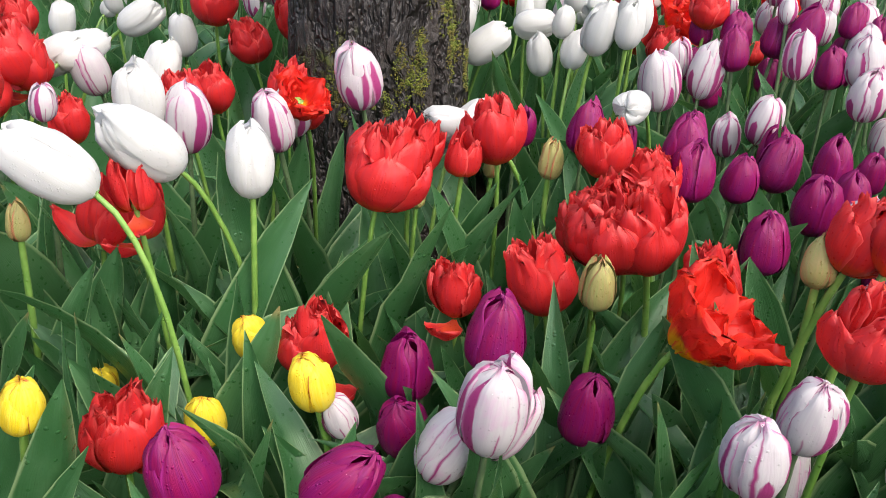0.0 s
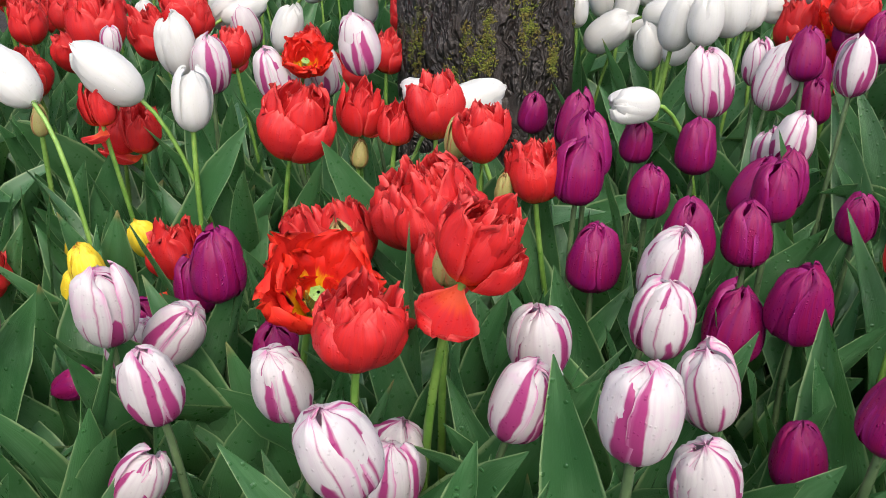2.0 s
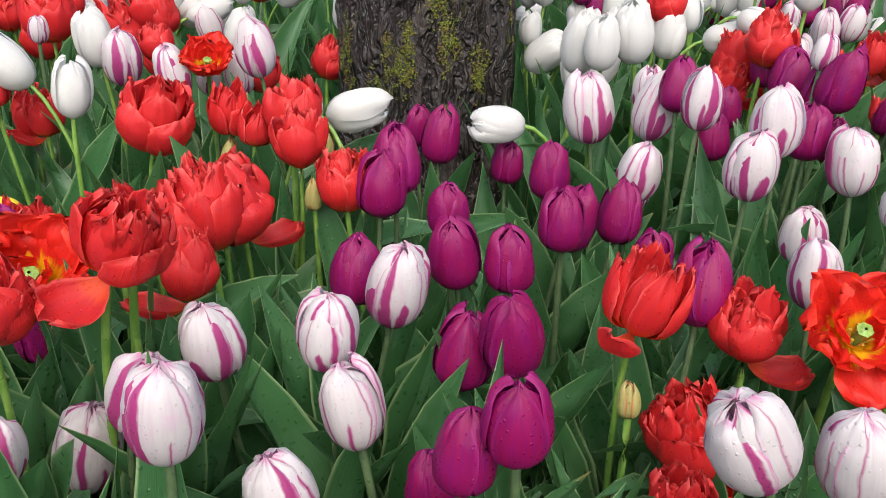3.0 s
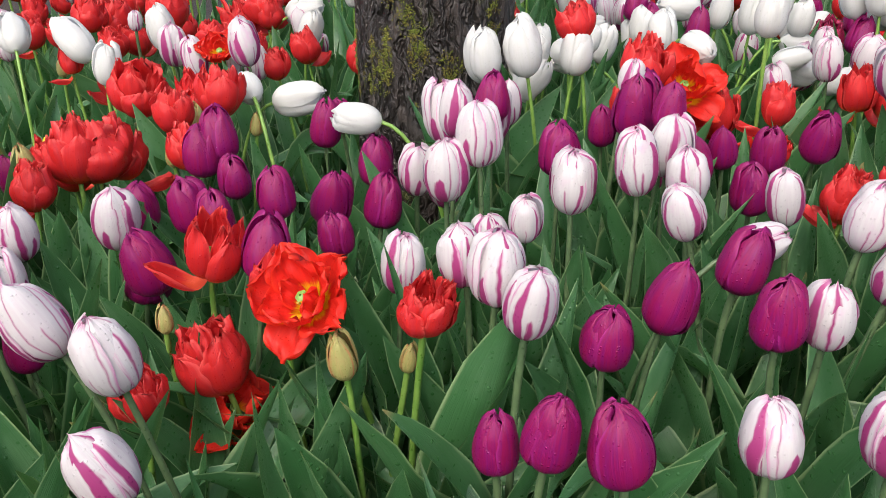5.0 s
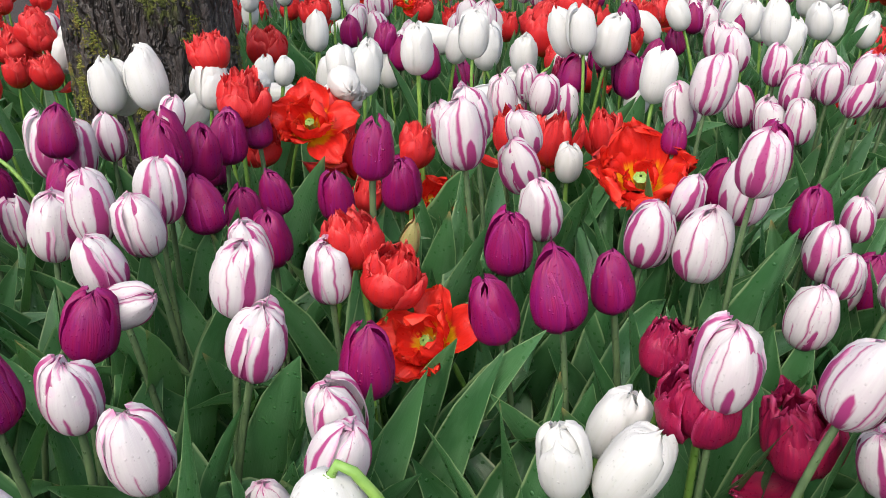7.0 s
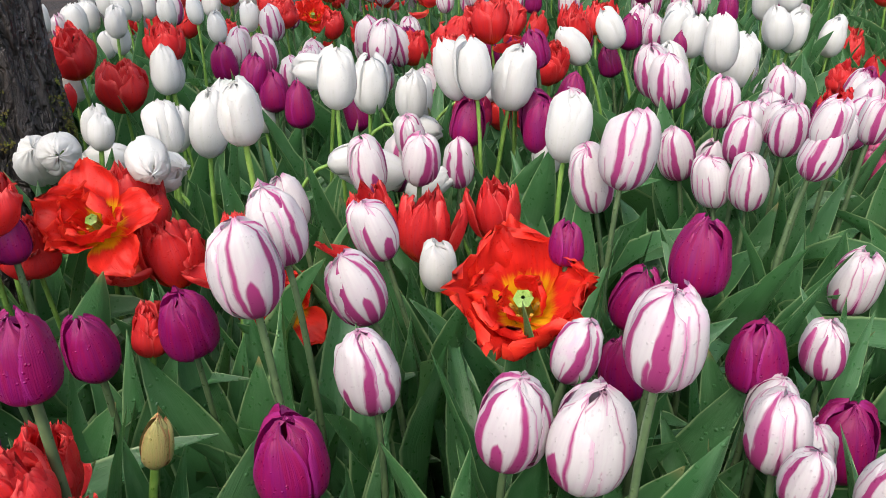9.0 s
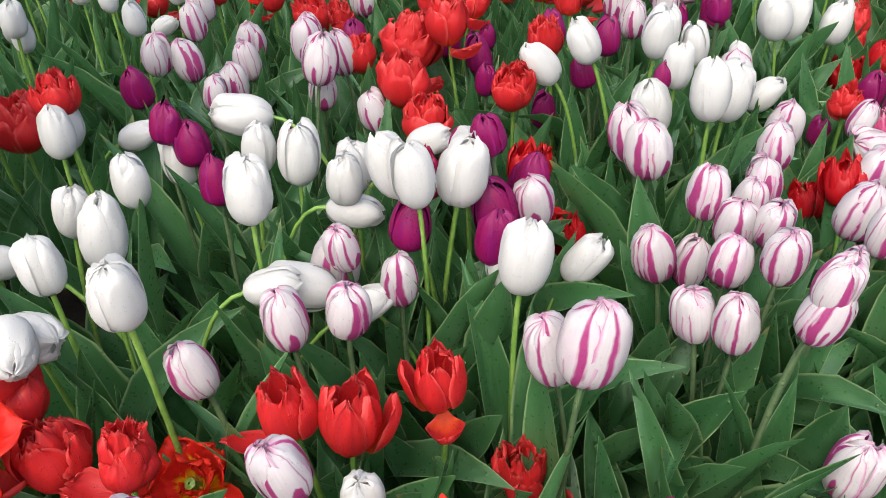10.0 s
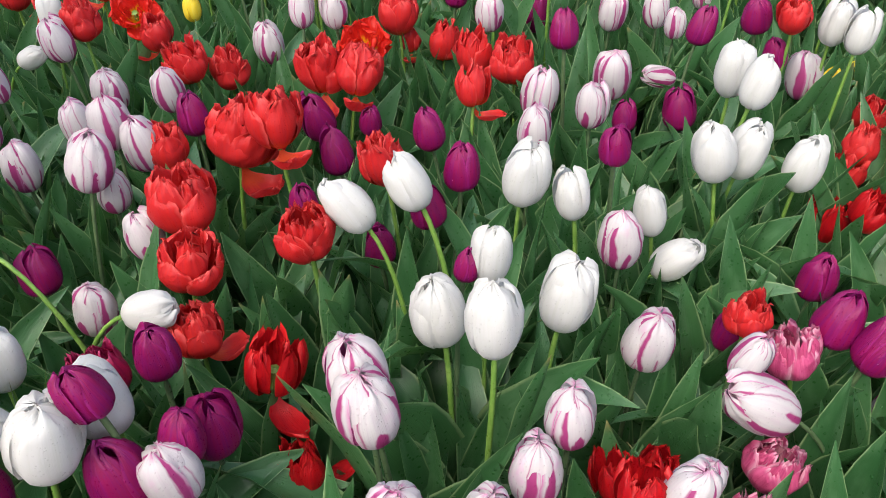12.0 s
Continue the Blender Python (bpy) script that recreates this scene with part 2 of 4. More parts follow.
# ---- petals ----
EGG = ((0, 0.12), (0.03, 0.47), (0.08, 0.70), (0.17, 0.89), (0.30, 1.0), (0.42, 1.0), (0.56, 0.95), (0.70, 0.835), (0.82, 0.68), (0.92, 0.45), (1.0, 0.18))
SHUT = EGG[:-3] + ((0.82, 0.66), (0.92, 0.36), (1.0, -0.05))
TEAR = ((0, 0.12), (0.03, 0.50), (0.08, 0.76), (0.17, 0.95), (0.28, 1.0), (0.42, 0.96), (0.56, 0.86), (0.70, 0.74), (0.82, 0.57), (0.92, 0.36), (1.0, 0.12))
TEAR_SHUT = TEAR[:-3] + ((0.82, 0.54), (0.92, 0.28), (1.0, -0.04))
CUP = ((0, 0.12), (0.03, 0.50), (0.08, 0.76), (0.17, 0.93), (0.32, 1.0), (0.55, 0.98), (0.75, 0.90), (0.9, 0.80), (1.0, 0.70))
BOWL = ((0, 0.12), (0.04, 0.40), (0.10, 0.60), (0.22, 0.82), (0.40, 0.97), (0.60, 1.02), (0.80, 0.97), (0.92, 0.92), (1.0, 0.90))
OVAL = ((0, 0.55), (0.15, 0.86), (0.4, 1.0), (0.62, 1.0), (0.78, 0.97), (0.88, 0.90), (0.95, 0.74), (1.0, 0.40))
FAN = ((0, 0.5), (0.2, 0.85), (0.45, 1.0), (0.7, 1.05), (0.85, 1.0), (0.94, 0.84), (1.0, 0.50))
POINTED = ((0, 0.6), (0.2, 0.92), (0.42, 1.0), (0.62, 0.97), (0.78, 0.82), (0.88, 0.62), (0.95, 0.36), (1.0, 0.08))


def cupped(name, r, girth, half, shape, gape, ruffle, inside=0.0, tall=1.0, body=EGG, jag=0.0, fold=0.015, wild=0.12, nu=12, nv=13, bulge=0.08, dome=0.0):
    """A petal that wraps the body of a bloom one unit tall; its middle faces +x."""
    seed = Vector((r.uniform(0, 90), r.uniform(0, 90), r.uniform(0, 90)))
    tall *= r.uniform(0.93, 1.04)
    lean, curl, rib = r.uniform(-0.12, 0.12), r.uniform(-0.14, 0.10), r.uniform(0.0, 0.04)
    flare, phase, drop = r.uniform(0.0, 0.06), r.uniform(0, 6.28), r.uniform(0.05, 0.14) * (0.35 if inside else 1.0)
    grid, levels = [], [(j / nv) ** 1.2 for j in range(nv + 1)]
    for v in levels:
        row = []
        rise = math.sin(math.pi * min(1.0, v * 1.05))
        for i in range(nu + 1):
            u = 2 * i / nu - 1
            wob = noise.noise(seed + Vector((u * 1.4, v * 2.2, 0)))
            fine = noise.noise(seed + Vector((u * 4.5, v * 4.5, 3)))
            tooth = noise.noise(seed + Vector((u * 6.5, 0, 7)))
            ragged = noise.noise(seed + Vector((u, v * 7, 11)))
            ang = u * half * (along(shape, v) + 0.9 * wild * ragged * v * abs(u)) + lean * v + 0.06 * wob * v
            rad = girth * (along(body, v) + gape * v ** 2.5 * (1 - v ** 8)) * (1 - 0.14 * inside)
            rad += girth * (flare * u ** 4 * rise - rib * math.exp(-(u / 0.16) ** 2) * rise + bulge * (1 - u * u) * rise)
            rad += girth * (fold * math.sin(u * 5 + phase) * v + wild * wob * v + ruffle * fine * v * v + curl * v ** 5 * (1 - v ** 10))
            z = tall * (v ** 0.95 - dome * max(0.0, v - 0.70) ** 2) * (1 - drop * u * u * v * v) + (0.03 + jag) * tooth * v ** 4 + 0.012 * fine * v
            row.append((rad * math.cos(ang), rad * math.sin(ang), z))
        grid.append(row)
    return sheet(name, grid, lambda a, b: (b / nu, levels[a]))


def spread(name, r, length, width, start, end, cup, ruffle, fringe=0.0, nu=14, nv=14):
    """A loose petal that leaves the heart of the bloom at one slope and ends at another (degrees from upright)."""
    seed = Vector((r.uniform(0, 90), r.uniform(0, 90), r.uniform(0, 90)))
    outline = ((0, 0.30), (0.2, 0.62), (0.45, 0.92), (0.65, 1.0), (0.82, 0.90), (0.93, 0.62), (1.0, 0.24))
    x, z = 0.05, 0.0
    grid = []
    for j in range(nv + 1):
        v = j / nv
        slope = radians(start + (end - start) * v)
        if j:
            x += length / nv * math.sin(slope)
            z += length / nv * math.cos(slope)
        row = []
        for i in range(nu + 1):
            u = 2 * i / nu - 1
            wob = noise.noise(seed + Vector((u * 1.6, v * 2.0, 0)))
            fine = noise.noise(seed + Vector((u * 4.5, v * 4.5, 5)))
            half = width * along(outline, v)
            out = cup * half * u * u - (0.16 * wob + ruffle * fine * v) * width
            jag = (fringe * (1 if (i + j) % 2 else -1) * max(abs(u) ** 3, v ** 6) + 0.12 * noise.noise(seed + Vector((u * 6, 2, 0))) * v ** 3) * width
            tip = -0.10 * length * u * u * v ** 3
            px = x - out * math.cos(slope) + (tip + jag) * math.sin(slope)
            pz = z + out * math.sin(slope) + (tip + jag) * math.cos(slope)
            row.append((px, u * half * (1 - 0.25 * cup * abs(u)), pz))
        grid.append(row)
    return sheet(name, grid, lambda a, b: (b / nu, a / nv))


def turn(deg, tilt=0.0, roll=0.0, drop=0.0):
    return Matrix.Translation((0, 0, drop)) @ Matrix.Rotation(radians(deg), 4, "Z") @ Matrix.Rotation(radians(tilt), 4, "Y") @ Matrix.Rotation(radians(roll), 4, "X")


def pistil(name):
    """The pale green ovary in the heart of a bloom, with its three-lobed top."""
    verts, faces, sides = [], [], 6
    for rad, z in ((0.05, 0.0), (0.075, 0.06), (0.06, 0.25), (0.055, 0.36), (0.10, 0.40), (0.02, 0.43)):
        verts += [(rad * math.cos(math.pi * i / 3), rad * math.sin(math.pi * i / 3), z) for i in range(sides)]
    for j in range(5):
        faces += [(j * sides + i, j * sides + (i + 1) % sides, (j + 1) * sides + (i + 1) % sides, (j + 1) * sides + i) for i in range(sides)]
    me = bpy.data.meshes.new(name)
    me.from_pydata(verts, [], faces)
    me.materials.append(PALE_STEM)
    return me


def stamen(name):
    """One yellow stamen that leans away from the ovary of an open bloom; it stands towards +x."""
    verts, faces, sides = [], [], 5
    for h, t in ((0.0, 0.7), (0.14, 0.6), (0.16, 1.0), (0.27, 0.9), (0.29, 0.1)):
        verts += [(0.05 + 0.30 * h + 0.022 * t * math.cos(2 * math.pi * i / sides), 0.022 * t * math.sin(2 * math.pi * i / sides), h) for i in range(sides)]
    for j in range(4):
        faces += [(j * sides + i, j * sides + (i + 1) % sides, (j + 1) * sides + (i + 1) % sides, (j + 1) * sides + i) for i in range(sides)]
    me = bpy.data.meshes.new(name)
    me.from_pydata(verts, [], faces)
    me.materials.append(POLLEN)
    return me


STAMEN = stamen("stamen")


def raindrops(name, r, petals, count):
    """Beads of water that cling to the outer petals, as one mesh."""
    verts, faces, sides = [], [], 6
    for _ in range(count):
        me, deg, tilt = petals[r.randrange(len(petals))]
        p = me.polygons[r.randrange(len(me.polygons))]
        m = turn(deg, tilt)
        at = m @ Vector(p.center)
        out = (m.to_3x3() @ Vector(p.normal)).normalized()
        if out.dot(Vector((at.x, at.y, 0.02))) < 0:
            out = -out
        size = r.choice((0.003, 0.004, 0.005, 0.006, 0.009))
        q = out.to_track_quat("Z", "Y")
        base = len(verts)
        for rad, h in ((1.0, -0.1), (0.8, 0.45)):
            verts += [tuple(at + q @ Vector((size * rad * math.cos(math.pi * i / 3), size * rad * math.sin(math.pi * i / 3), size * h))) for i in range(sides)]
        verts.append(tuple(at + q @ Vector((0, 0, size * 0.68))))
        for i in range(sides):
            k = (i + 1) % sides
            faces.append((base + i, base + k, base + sides + k, base + sides + i))
            faces.append((base + sides + i, base + sides + k, base + 2 * sides))
    me = bpy.data.meshes.new(name)
    me.from_pydata(verts, [], faces)
    me.polygons.foreach_set("use_smooth", [True] * len(me.polygons))
    me.materials.append(WATER)
    return me


def closed_bloom(name, material, count, girth, half, shape, gape, ruffle, jag=0.0, outer=EGG, inner=SHUT, grid=(12, 13), dome=1.0):
    """Variants of a closed bloom: pistil, petals to lay round it (three inner, three outer), raindrops."""
    made = []
    for k in range(count):
        r = random.Random(name + str(k))
        g, op, ru = girth * r.uniform(0.92, 1.07), gape + r.uniform(-0.06, 0.05) + (0.10 if k % 6 == 5 else 0.0), ruffle * r.uniform(0.7, 1.5)
        petals, tall = [], 1 / (1 - 0.09 * dome)
        for i in range(3):
            me = cupped(name + "_inner_petal", r, g * 0.95, half, shape, op, ru, 0.3, tall * r.uniform(0.93, 0.99), inner, jag * 0.6, 0.03, 0.12, *grid, 0.08, dome)
            me.materials.append(material)
            petals.append((me, 60 + 120 * i + r.uniform(-10, 10), r.uniform(-2, 2)))
        for i in range(3):
            loose = r.random() < 0.16
            me = cupped(name + "_petal", r, g, half * r.uniform(0.88, 1.0), shape, op + (r.uniform(0.12, 0.28) if loose else r.uniform(-0.05, 0.05)), ru, 0.0, tall * r.uniform(0.90, 1.02), outer, jag, 0.03, 0.12, *grid, 0.08, dome)
            me.materials.append(material)
            petals.append((me, 120 * i + r.uniform(-12, 12), r.uniform(-1, 4)))
        made.append((pistil(name + "_pistil"), petals, raindrops(name + "_drops", r, petals[3:], 34)))
    return made


def double_bloom(name, material, count, girth, layers, jag, shape=POINTED, body=CUP, grid=(13, 13)):
    """Variants of a double bloom, a crowded cup: layers of (petals, inside, half angle, gape, ruffle, height)."""
    made = []
    for k in range(count):
        r = random.Random(name + str(k))
        g, op = girth * r.uniform(0.92, 1.06), r.uniform(-0.10, 0.16)
        petals = []
        for depth, (n, inside, half, gape, ruffle, tall) in enumerate(layers):
            first = r.uniform(0, 360)
            for i in range(n):
                me = cupped(name + "_petal", r, g, half * r.uniform(0.85, 1.12), shape if r.random() < 0.75 else OVAL, gape + op + r.uniform(-0.14, 0.18), ruffle, inside, tall * r.uniform(0.86, 1.06), body, jag, 0.03, 0.20, *grid, 0.20)
                me.materials.append(material)
                hang = r.uniform(40, 85) if depth == 0 and r.random() < 0.07 else r.uniform(-4, (15, 11, 8, 10)[depth])
                petals.append((me, first + 360 / n * i + r.uniform(-16, 16), hang))
        made.append((pistil(name + "_pistil"), petals, raindrops(name + "_drops", r, petals[:layers[0][0]], 30)))
    return made


def open_bloom(name, material, count, layers, fringe=0.0):
    """Variants of a wide open bloom: layers of (petals, length, width, start, end, cup, ruffle)."""
    made = []
    for k in range(count):
        r = random.Random(name + str(k))
        petals = []
        for n, length, width, start, end, cup, ruffle in layers:
            first = r.uniform(0, 360)
            for i in range(n):
                me = spread(name + "_petal", r, length * r.uniform(0.88, 1.1), width * r.uniform(0.88, 1.12), start + r.uniform(-9, 9), end + (r.uniform(45, 80) if length > 0.95 and r.random() < 0.25 else r.uniform(-26, 26)), cup, ruffle, fringe)
                me.materials.append(material)
                petals.append((me, first + 360 / n * i + r.uniform(-12, 12), r.uniform(-4, 4)))
        made.append((pistil(name + "_pistil"), petals, raindrops(name + "_drops", r, petals, 24)))
    return made


RED_LAYERS = ((4, 0.0, 0.98, 0.10, 0.16, 0.84), (4, 0.9, 0.92, 0.04, 0.22, 0.96), (4, 2.2, 0.90, -0.02, 0.30, 1.02), (3, 3.8, 1.1, -0.05, 0.40, 1.0))
BLOOMS = {
    "striped": closed_bloom("striped", STRIPED, 12, 0.298, 1.14, OVAL, 0.0, 0.13, 0.035),
    "purple": closed_bloom("purple", PURPLE, 12, 0.308, 1.12, POINTED, 0.0, 0.12, 0.03, TEAR, TEAR_SHUT, dome=0.7),
    "white": closed_bloom("white", WHITE, 12, 0.284, 1.14, OVAL, 0.0, 0.15, 0.045),
    "yellow": closed_bloom("yellow", YELLOW, 4, 0.32, 1.14, OVAL, 0.04, 0.12, 0.05),
    "bud": closed_bloom("bud", BUD, 4, 0.25, 1.1, POINTED, -0.02, 0.10, 0.02, TEAR, TEAR_SHUT, dome=0.3),
    "red": double_bloom("red", RED, 14, 0.350, RED_LAYERS, 0.08, OVAL, BOWL),
    "pointed": double_bloom("pointed", RED, 6, 0.325, ((4, 0.0, 0.95, 0.02, 0.12, 0.92), (4, 0.9, 0.80, -0.02, 0.18, 1.0), (3, 2.2, 0.90, -0.06, 0.26, 1.0)), 0.05),
    "full": double_bloom("full", RED, 3, 0.46, ((6, 0.0, 0.80, 0.16, 0.20, 0.70), (6, 0.7, 0.76, 0.10, 0.24, 0.84), (6, 1.7, 0.76, 0.0, 0.30, 0.96), (5, 3.0, 0.90, -0.10, 0.42, 1.04)), 0.07, OVAL, BOWL),
    "red_open": open_bloom("red_open", RED_OPEN, 7, ((5, 0.98, 0.46, 60, 38, 0.32, 0.38), (4, 0.90, 0.40, 44, 14, 0.42, 0.42), (2, 0.60, 0.24, 36, -4, 0.5, 0.4))),
    "fringed": double_bloom("fringed", CRIMSON, 6, 0.33, ((4, 0.0, 0.85, -0.02, 0.14, 0.92), (4, 1.0, 0.72, -0.04, 0.2, 1.0), (3, 2.2, 0.9, -0.05, 0.3, 1.0)), 0.11),
    "magenta": double_bloom("magenta", MAGENTA, 5, 0.40, ((5, 0.0, 0.85, 0.02, 0.20, 0.85), (5, 1.0, 0.8, -0.05, 0.26, 0.98), (4, 2.4, 0.9, -0.05, 0.36, 1.0)), 0.10, OVAL),
    "pink": double_bloom("pink", PINK, 5, 0.44, ((5, 0.0, 0.72, 0.02, 0.26, 0.85), (5, 1.0, 0.6, -0.05, 0.32, 0.98), (4, 2.4, 0.8, -0.05, 0.4, 1.0)), 0.14, FAN),
}
FAR_BLOOMS = {
    "striped": closed_bloom("striped", STRIPED, 6, 0.298, 1.14, OVAL, 0.0, 0.13, 0.035, grid=(6, 8)),
    "purple": closed_bloom("purple", PURPLE, 5, 0.308, 1.12, POINTED, 0.0, 0.12, 0.03, TEAR, TEAR_SHUT, (6, 8), 0.7),
    "white": closed_bloom("white", WHITE, 6, 0.284, 1.14, OVAL, 0.0, 0.15, 0.045, grid=(6, 8)),
    "red": double_bloom("red", RED, 6, 0.350, RED_LAYERS, 0.08, OVAL, BOWL, (6, 7)),
    "fringed": double_bloom("fringed", CRIMSON, 3, 0.33, RED_LAYERS, 0.11, POINTED, CUP, (6, 7)),
}
LABELS = {
    "striped": "white tulip with magenta flames, wet with rain",
    "purple": "deep purple closed tulip beaded with rain",
    "white": "plain white egg-shaped tulip, wet with rain",
    "yellow": "short yellow tulip with thin red petal edges",
    "bud": "small green tulip bud tinged with red",
    "red": "scarlet double tulip with ruffled wet petals",
    "pointed": "scarlet cup-shaped tulip with pointed ragged petals",
    "full": "large full double scarlet tulip, crowded with petals",
    "red_open": "wide open scarlet tulip with a yellow heart",
    "fringed": "dark crimson tulip with fringed petal edges",
    "pink": "small pink double tulip with ragged fringed petals",
    "magenta": "magenta double tulip with pale fringed petals",
}
STEMS = {"striped": DARK_STEM, "purple": DARK_STEM, "white": PALE_STEM, "yellow": STEM, "bud": STEM, "red": STEM, "pointed": STEM, "full": STEM, "red_open": STEM, "fringed": STEM, "magenta": STEM, "pink": STEM}


# ---- leaves ----
def blade(k):
    """A tulip leaf one unit long that rises from the origin and bends towards +x, folded along its middle."""
    r = random.Random(900 + k)
    seed = Vector((k * 7.7, 3.1, 0))
    nv, nu = 11, 4
    outline = ((0, 0.30), (0.12, 0.50), (0.3, 0.86), (0.45, 1.0), (0.62, 0.90), (0.8, 0.58), (0.92, 0.26), (1.0, 0.015))
    width = r.uniform(0.080, 0.125)
    start, end = r.uniform(2, 12), r.uniform(6, 36) if k % 5 else r.uniform(50, 100)
    twist, fold = r.uniform(-1.4, 1.4), r.uniform(0.5, 1.1)
    x, y, z = 0.0, 0.0, 0.0
    grid = []
    for j in range(nv + 1):
        v = j / nv
        slope = radians(start + (end - start) * v * v)
        if j:
            x += math.sin(slope) / nv
            z += math.cos(slope) / nv
        side = Vector((0, 1, 0))
        face = Vector((-math.cos(slope), 0, math.sin(slope)))
        q = Matrix.Rotation(twist * v, 3, Vector((math.sin(slope), 0, math.cos(slope))))
        side, face = q @ side, q @ face
        row = []
        for i in range(nu + 1):
            u = 2 * i / nu - 1
            half = width * along(outline, v)
            lift = half * (fold * abs(u) ** 1.3 * (1 - 0.6 * v) + 0.42 * noise.noise(seed + Vector((u, v * 5, 0))) * abs(u))
            p = Vector((x, y, z)) + side * (u * half) + face * lift
            row.append(tuple(p))
        grid.append(row)
    me = sheet("tulip_leaf", grid, lambda a, b: (b / nu, a / nv))
    me.materials.append(LEAF)
    return me


BLADES = [blade(k) for k in range(18)]


def stem_mesh(a, da, b, db, thick):
    """A round stem from a to b, leaving along da and arriving along db."""
    n, sides = 11, 7
    verts, faces = [], []
    for j in range(n + 1):
        t = j / n
        p = a * (2 * t**3 - 3 * t**2 + 1) + da * (t**3 - 2 * t**2 + t) + b * (-2 * t**3 + 3 * t**2) + db * (t**3 - t**2)
        d = a * (6 * t**2 - 6 * t) + da * (3 * t**2 - 4 * t + 1) + b * (6 * t - 6 * t**2) + db * (3 * t**2 - 2 * t)
        q = d.to_track_quat("Z", "Y")
        rad = thick * (1.12 - 0.2 * t)
        for i in range(sides):
            w = 2 * math.pi * i / sides
            verts.append(p + q @ Vector((rad * math.cos(w), rad * math.sin(w), 0)))
    for j in range(n):
        for i in range(sides):
            k = (i + 1) % sides
            faces.append((j * sides + i, j * sides + k, (j + 1) * sides + k, (j + 1) * sides + i))
    me = bpy.data.meshes.new("tulip_stem")
    me.from_pydata([tuple(v) for v in verts], [], faces)
    me.polygons.foreach_set("use_smooth", [True] * len(me.polygons))
    return me


PLANTED = []


def tulip(kind, x, y, z, size, lean=0.0, bearing=0.0, leaves=2):
    """A tulip whose bloom is centred at x, y, z; lean: degrees from upright towards the bearing."""
    r = random.Random("%s %.3f %.3f" % (kind, x, y))
    PLANTED.append((x, y, kind))
    drooping = abs(lean) >= 60
    if kind == "red_open" and not lean:
        lean, bearing = r.uniform(32, 54), math.degrees(math.atan2(0.05 + 0.7 * y - y, min(1.2, 0.2 + 0.75 * y) - x)) + r.uniform(-22, 22)
    if not lean:
        lean, bearing = r.uniform(0, 15), r.uniform(0, 360)
    tip = radians(lean)
    side = Vector((math.cos(radians(bearing)), math.sin(radians(bearing)), 0))
    axis = side * math.sin(tip) + Vector((0, 0, math.cos(tip)))
    seat = Vector((x, y, z)) - axis * size * 0.5
    back = 0.10 if drooping else 0.10 * abs(math.sin(tip))
    foot = Vector((seat.x, seat.y, 0)) - side * math.copysign(back, lean) + Vector((r.uniform(-0.018, 0.018), r.uniform(-0.018, 0.018), 0))
    label = LABELS[kind]
    if drooping:
        label = "%s tulip nodding on a bent %s stem, wet" % ({"white": "white", "striped": "magenta-striped white", "red": "scarlet double", "purple": "purple"}.get(kind, "red"), "pale green" if kind == "white" else "green")
    plant = new({"red_open": "open_red_tulip", "bud": "tulip_bud", "pointed": "pointed_red_tulip", "full": "full_red_tulip"}.get(kind, kind + "_tulip"))
    plant.location = foot
    plant.empty_display_size = 0.05
    tagged(plant, label, "tulip", kind.replace("_", " ") + " tulips in the bed")
    rise = max(0.12, seat.z)
    stem = stem_mesh(Vector((0, 0, -0.01)), Vector((r.uniform(-0.03, 0.03), r.uniform(-0.03, 0.03), rise * (1.75 if drooping else 1.0))), seat - foot + axis * size * 0.04, axis * (0.16 if drooping else rise * 0.6), r.uniform(0.0024, 0.0030) if drooping else r.uniform(0.0026, 0.0033))
    part("stem", stem, STEMS[kind], plant)
    heart, outer, beads = r.choice(BLOOMS[kind])
    q = axis.to_track_quat("Z", "Y").to_matrix().to_4x4() @ Matrix.Rotation(r.uniform(0, 6.28), 4, "Z")
    bloom = part("bloom", heart, None, plant, "", Matrix.Translation(seat - foot) @ q @ Matrix.Diagonal((size, size, size, 1)))
    for me, deg, tilt in outer:
        part("petal", me, None, bloom, "", turn(deg, tilt + r.uniform(-1, 1)))
    for i in range(6 if kind == "red_open" else 0):
        part("stamen", STAMEN, None, bloom, "", turn(60 * i))
    tagged(part("rain_water", beads, None, bloom), "clear beads of rain", "", "", "stuff")
    first = r.uniform(0, 360)
    for i in range(leaves):
        length = min(0.36, max(0.16, (z - size * 0.5) * (r.uniform(1.02, 1.18) if i else r.uniform(0.88, 1.08))))
        wide = r.uniform(0.17, 0.26)
        m = Matrix.Translation((r.uniform(-0.012, 0.012), r.uniform(-0.012, 0.012), 0)) @ turn(first + 360 / leaves * i + r.uniform(-40, 40), r.uniform(-4, 10)) @ Matrix.Diagonal((length, wide, length, 1))
        part("leaf", r.choice(BLADES), None, plant, "", m)
    return plant


def striped(*a):
    return tulip("striped", *a)


def purple(*a):
    return tulip("purple", *a)


def white(*a):
    return tulip("white", *a)


def red(*a):
    return tulip("red", *a)


def full(*a):
    return tulip("full", *a)


def pointed(*a):
    return tulip("pointed", *a)


def red_open(*a):
    return tulip("red_open", *a)


def fringed(*a):
    return tulip("fringed", *a)


def yellow(*a):
    return tulip("yellow", *a)


def bud(*a):
    return tulip("bud", *a)


def pink(*a):
    return tulip("pink", *a)


def magenta(*a):
    return tulip("magenta", *a)


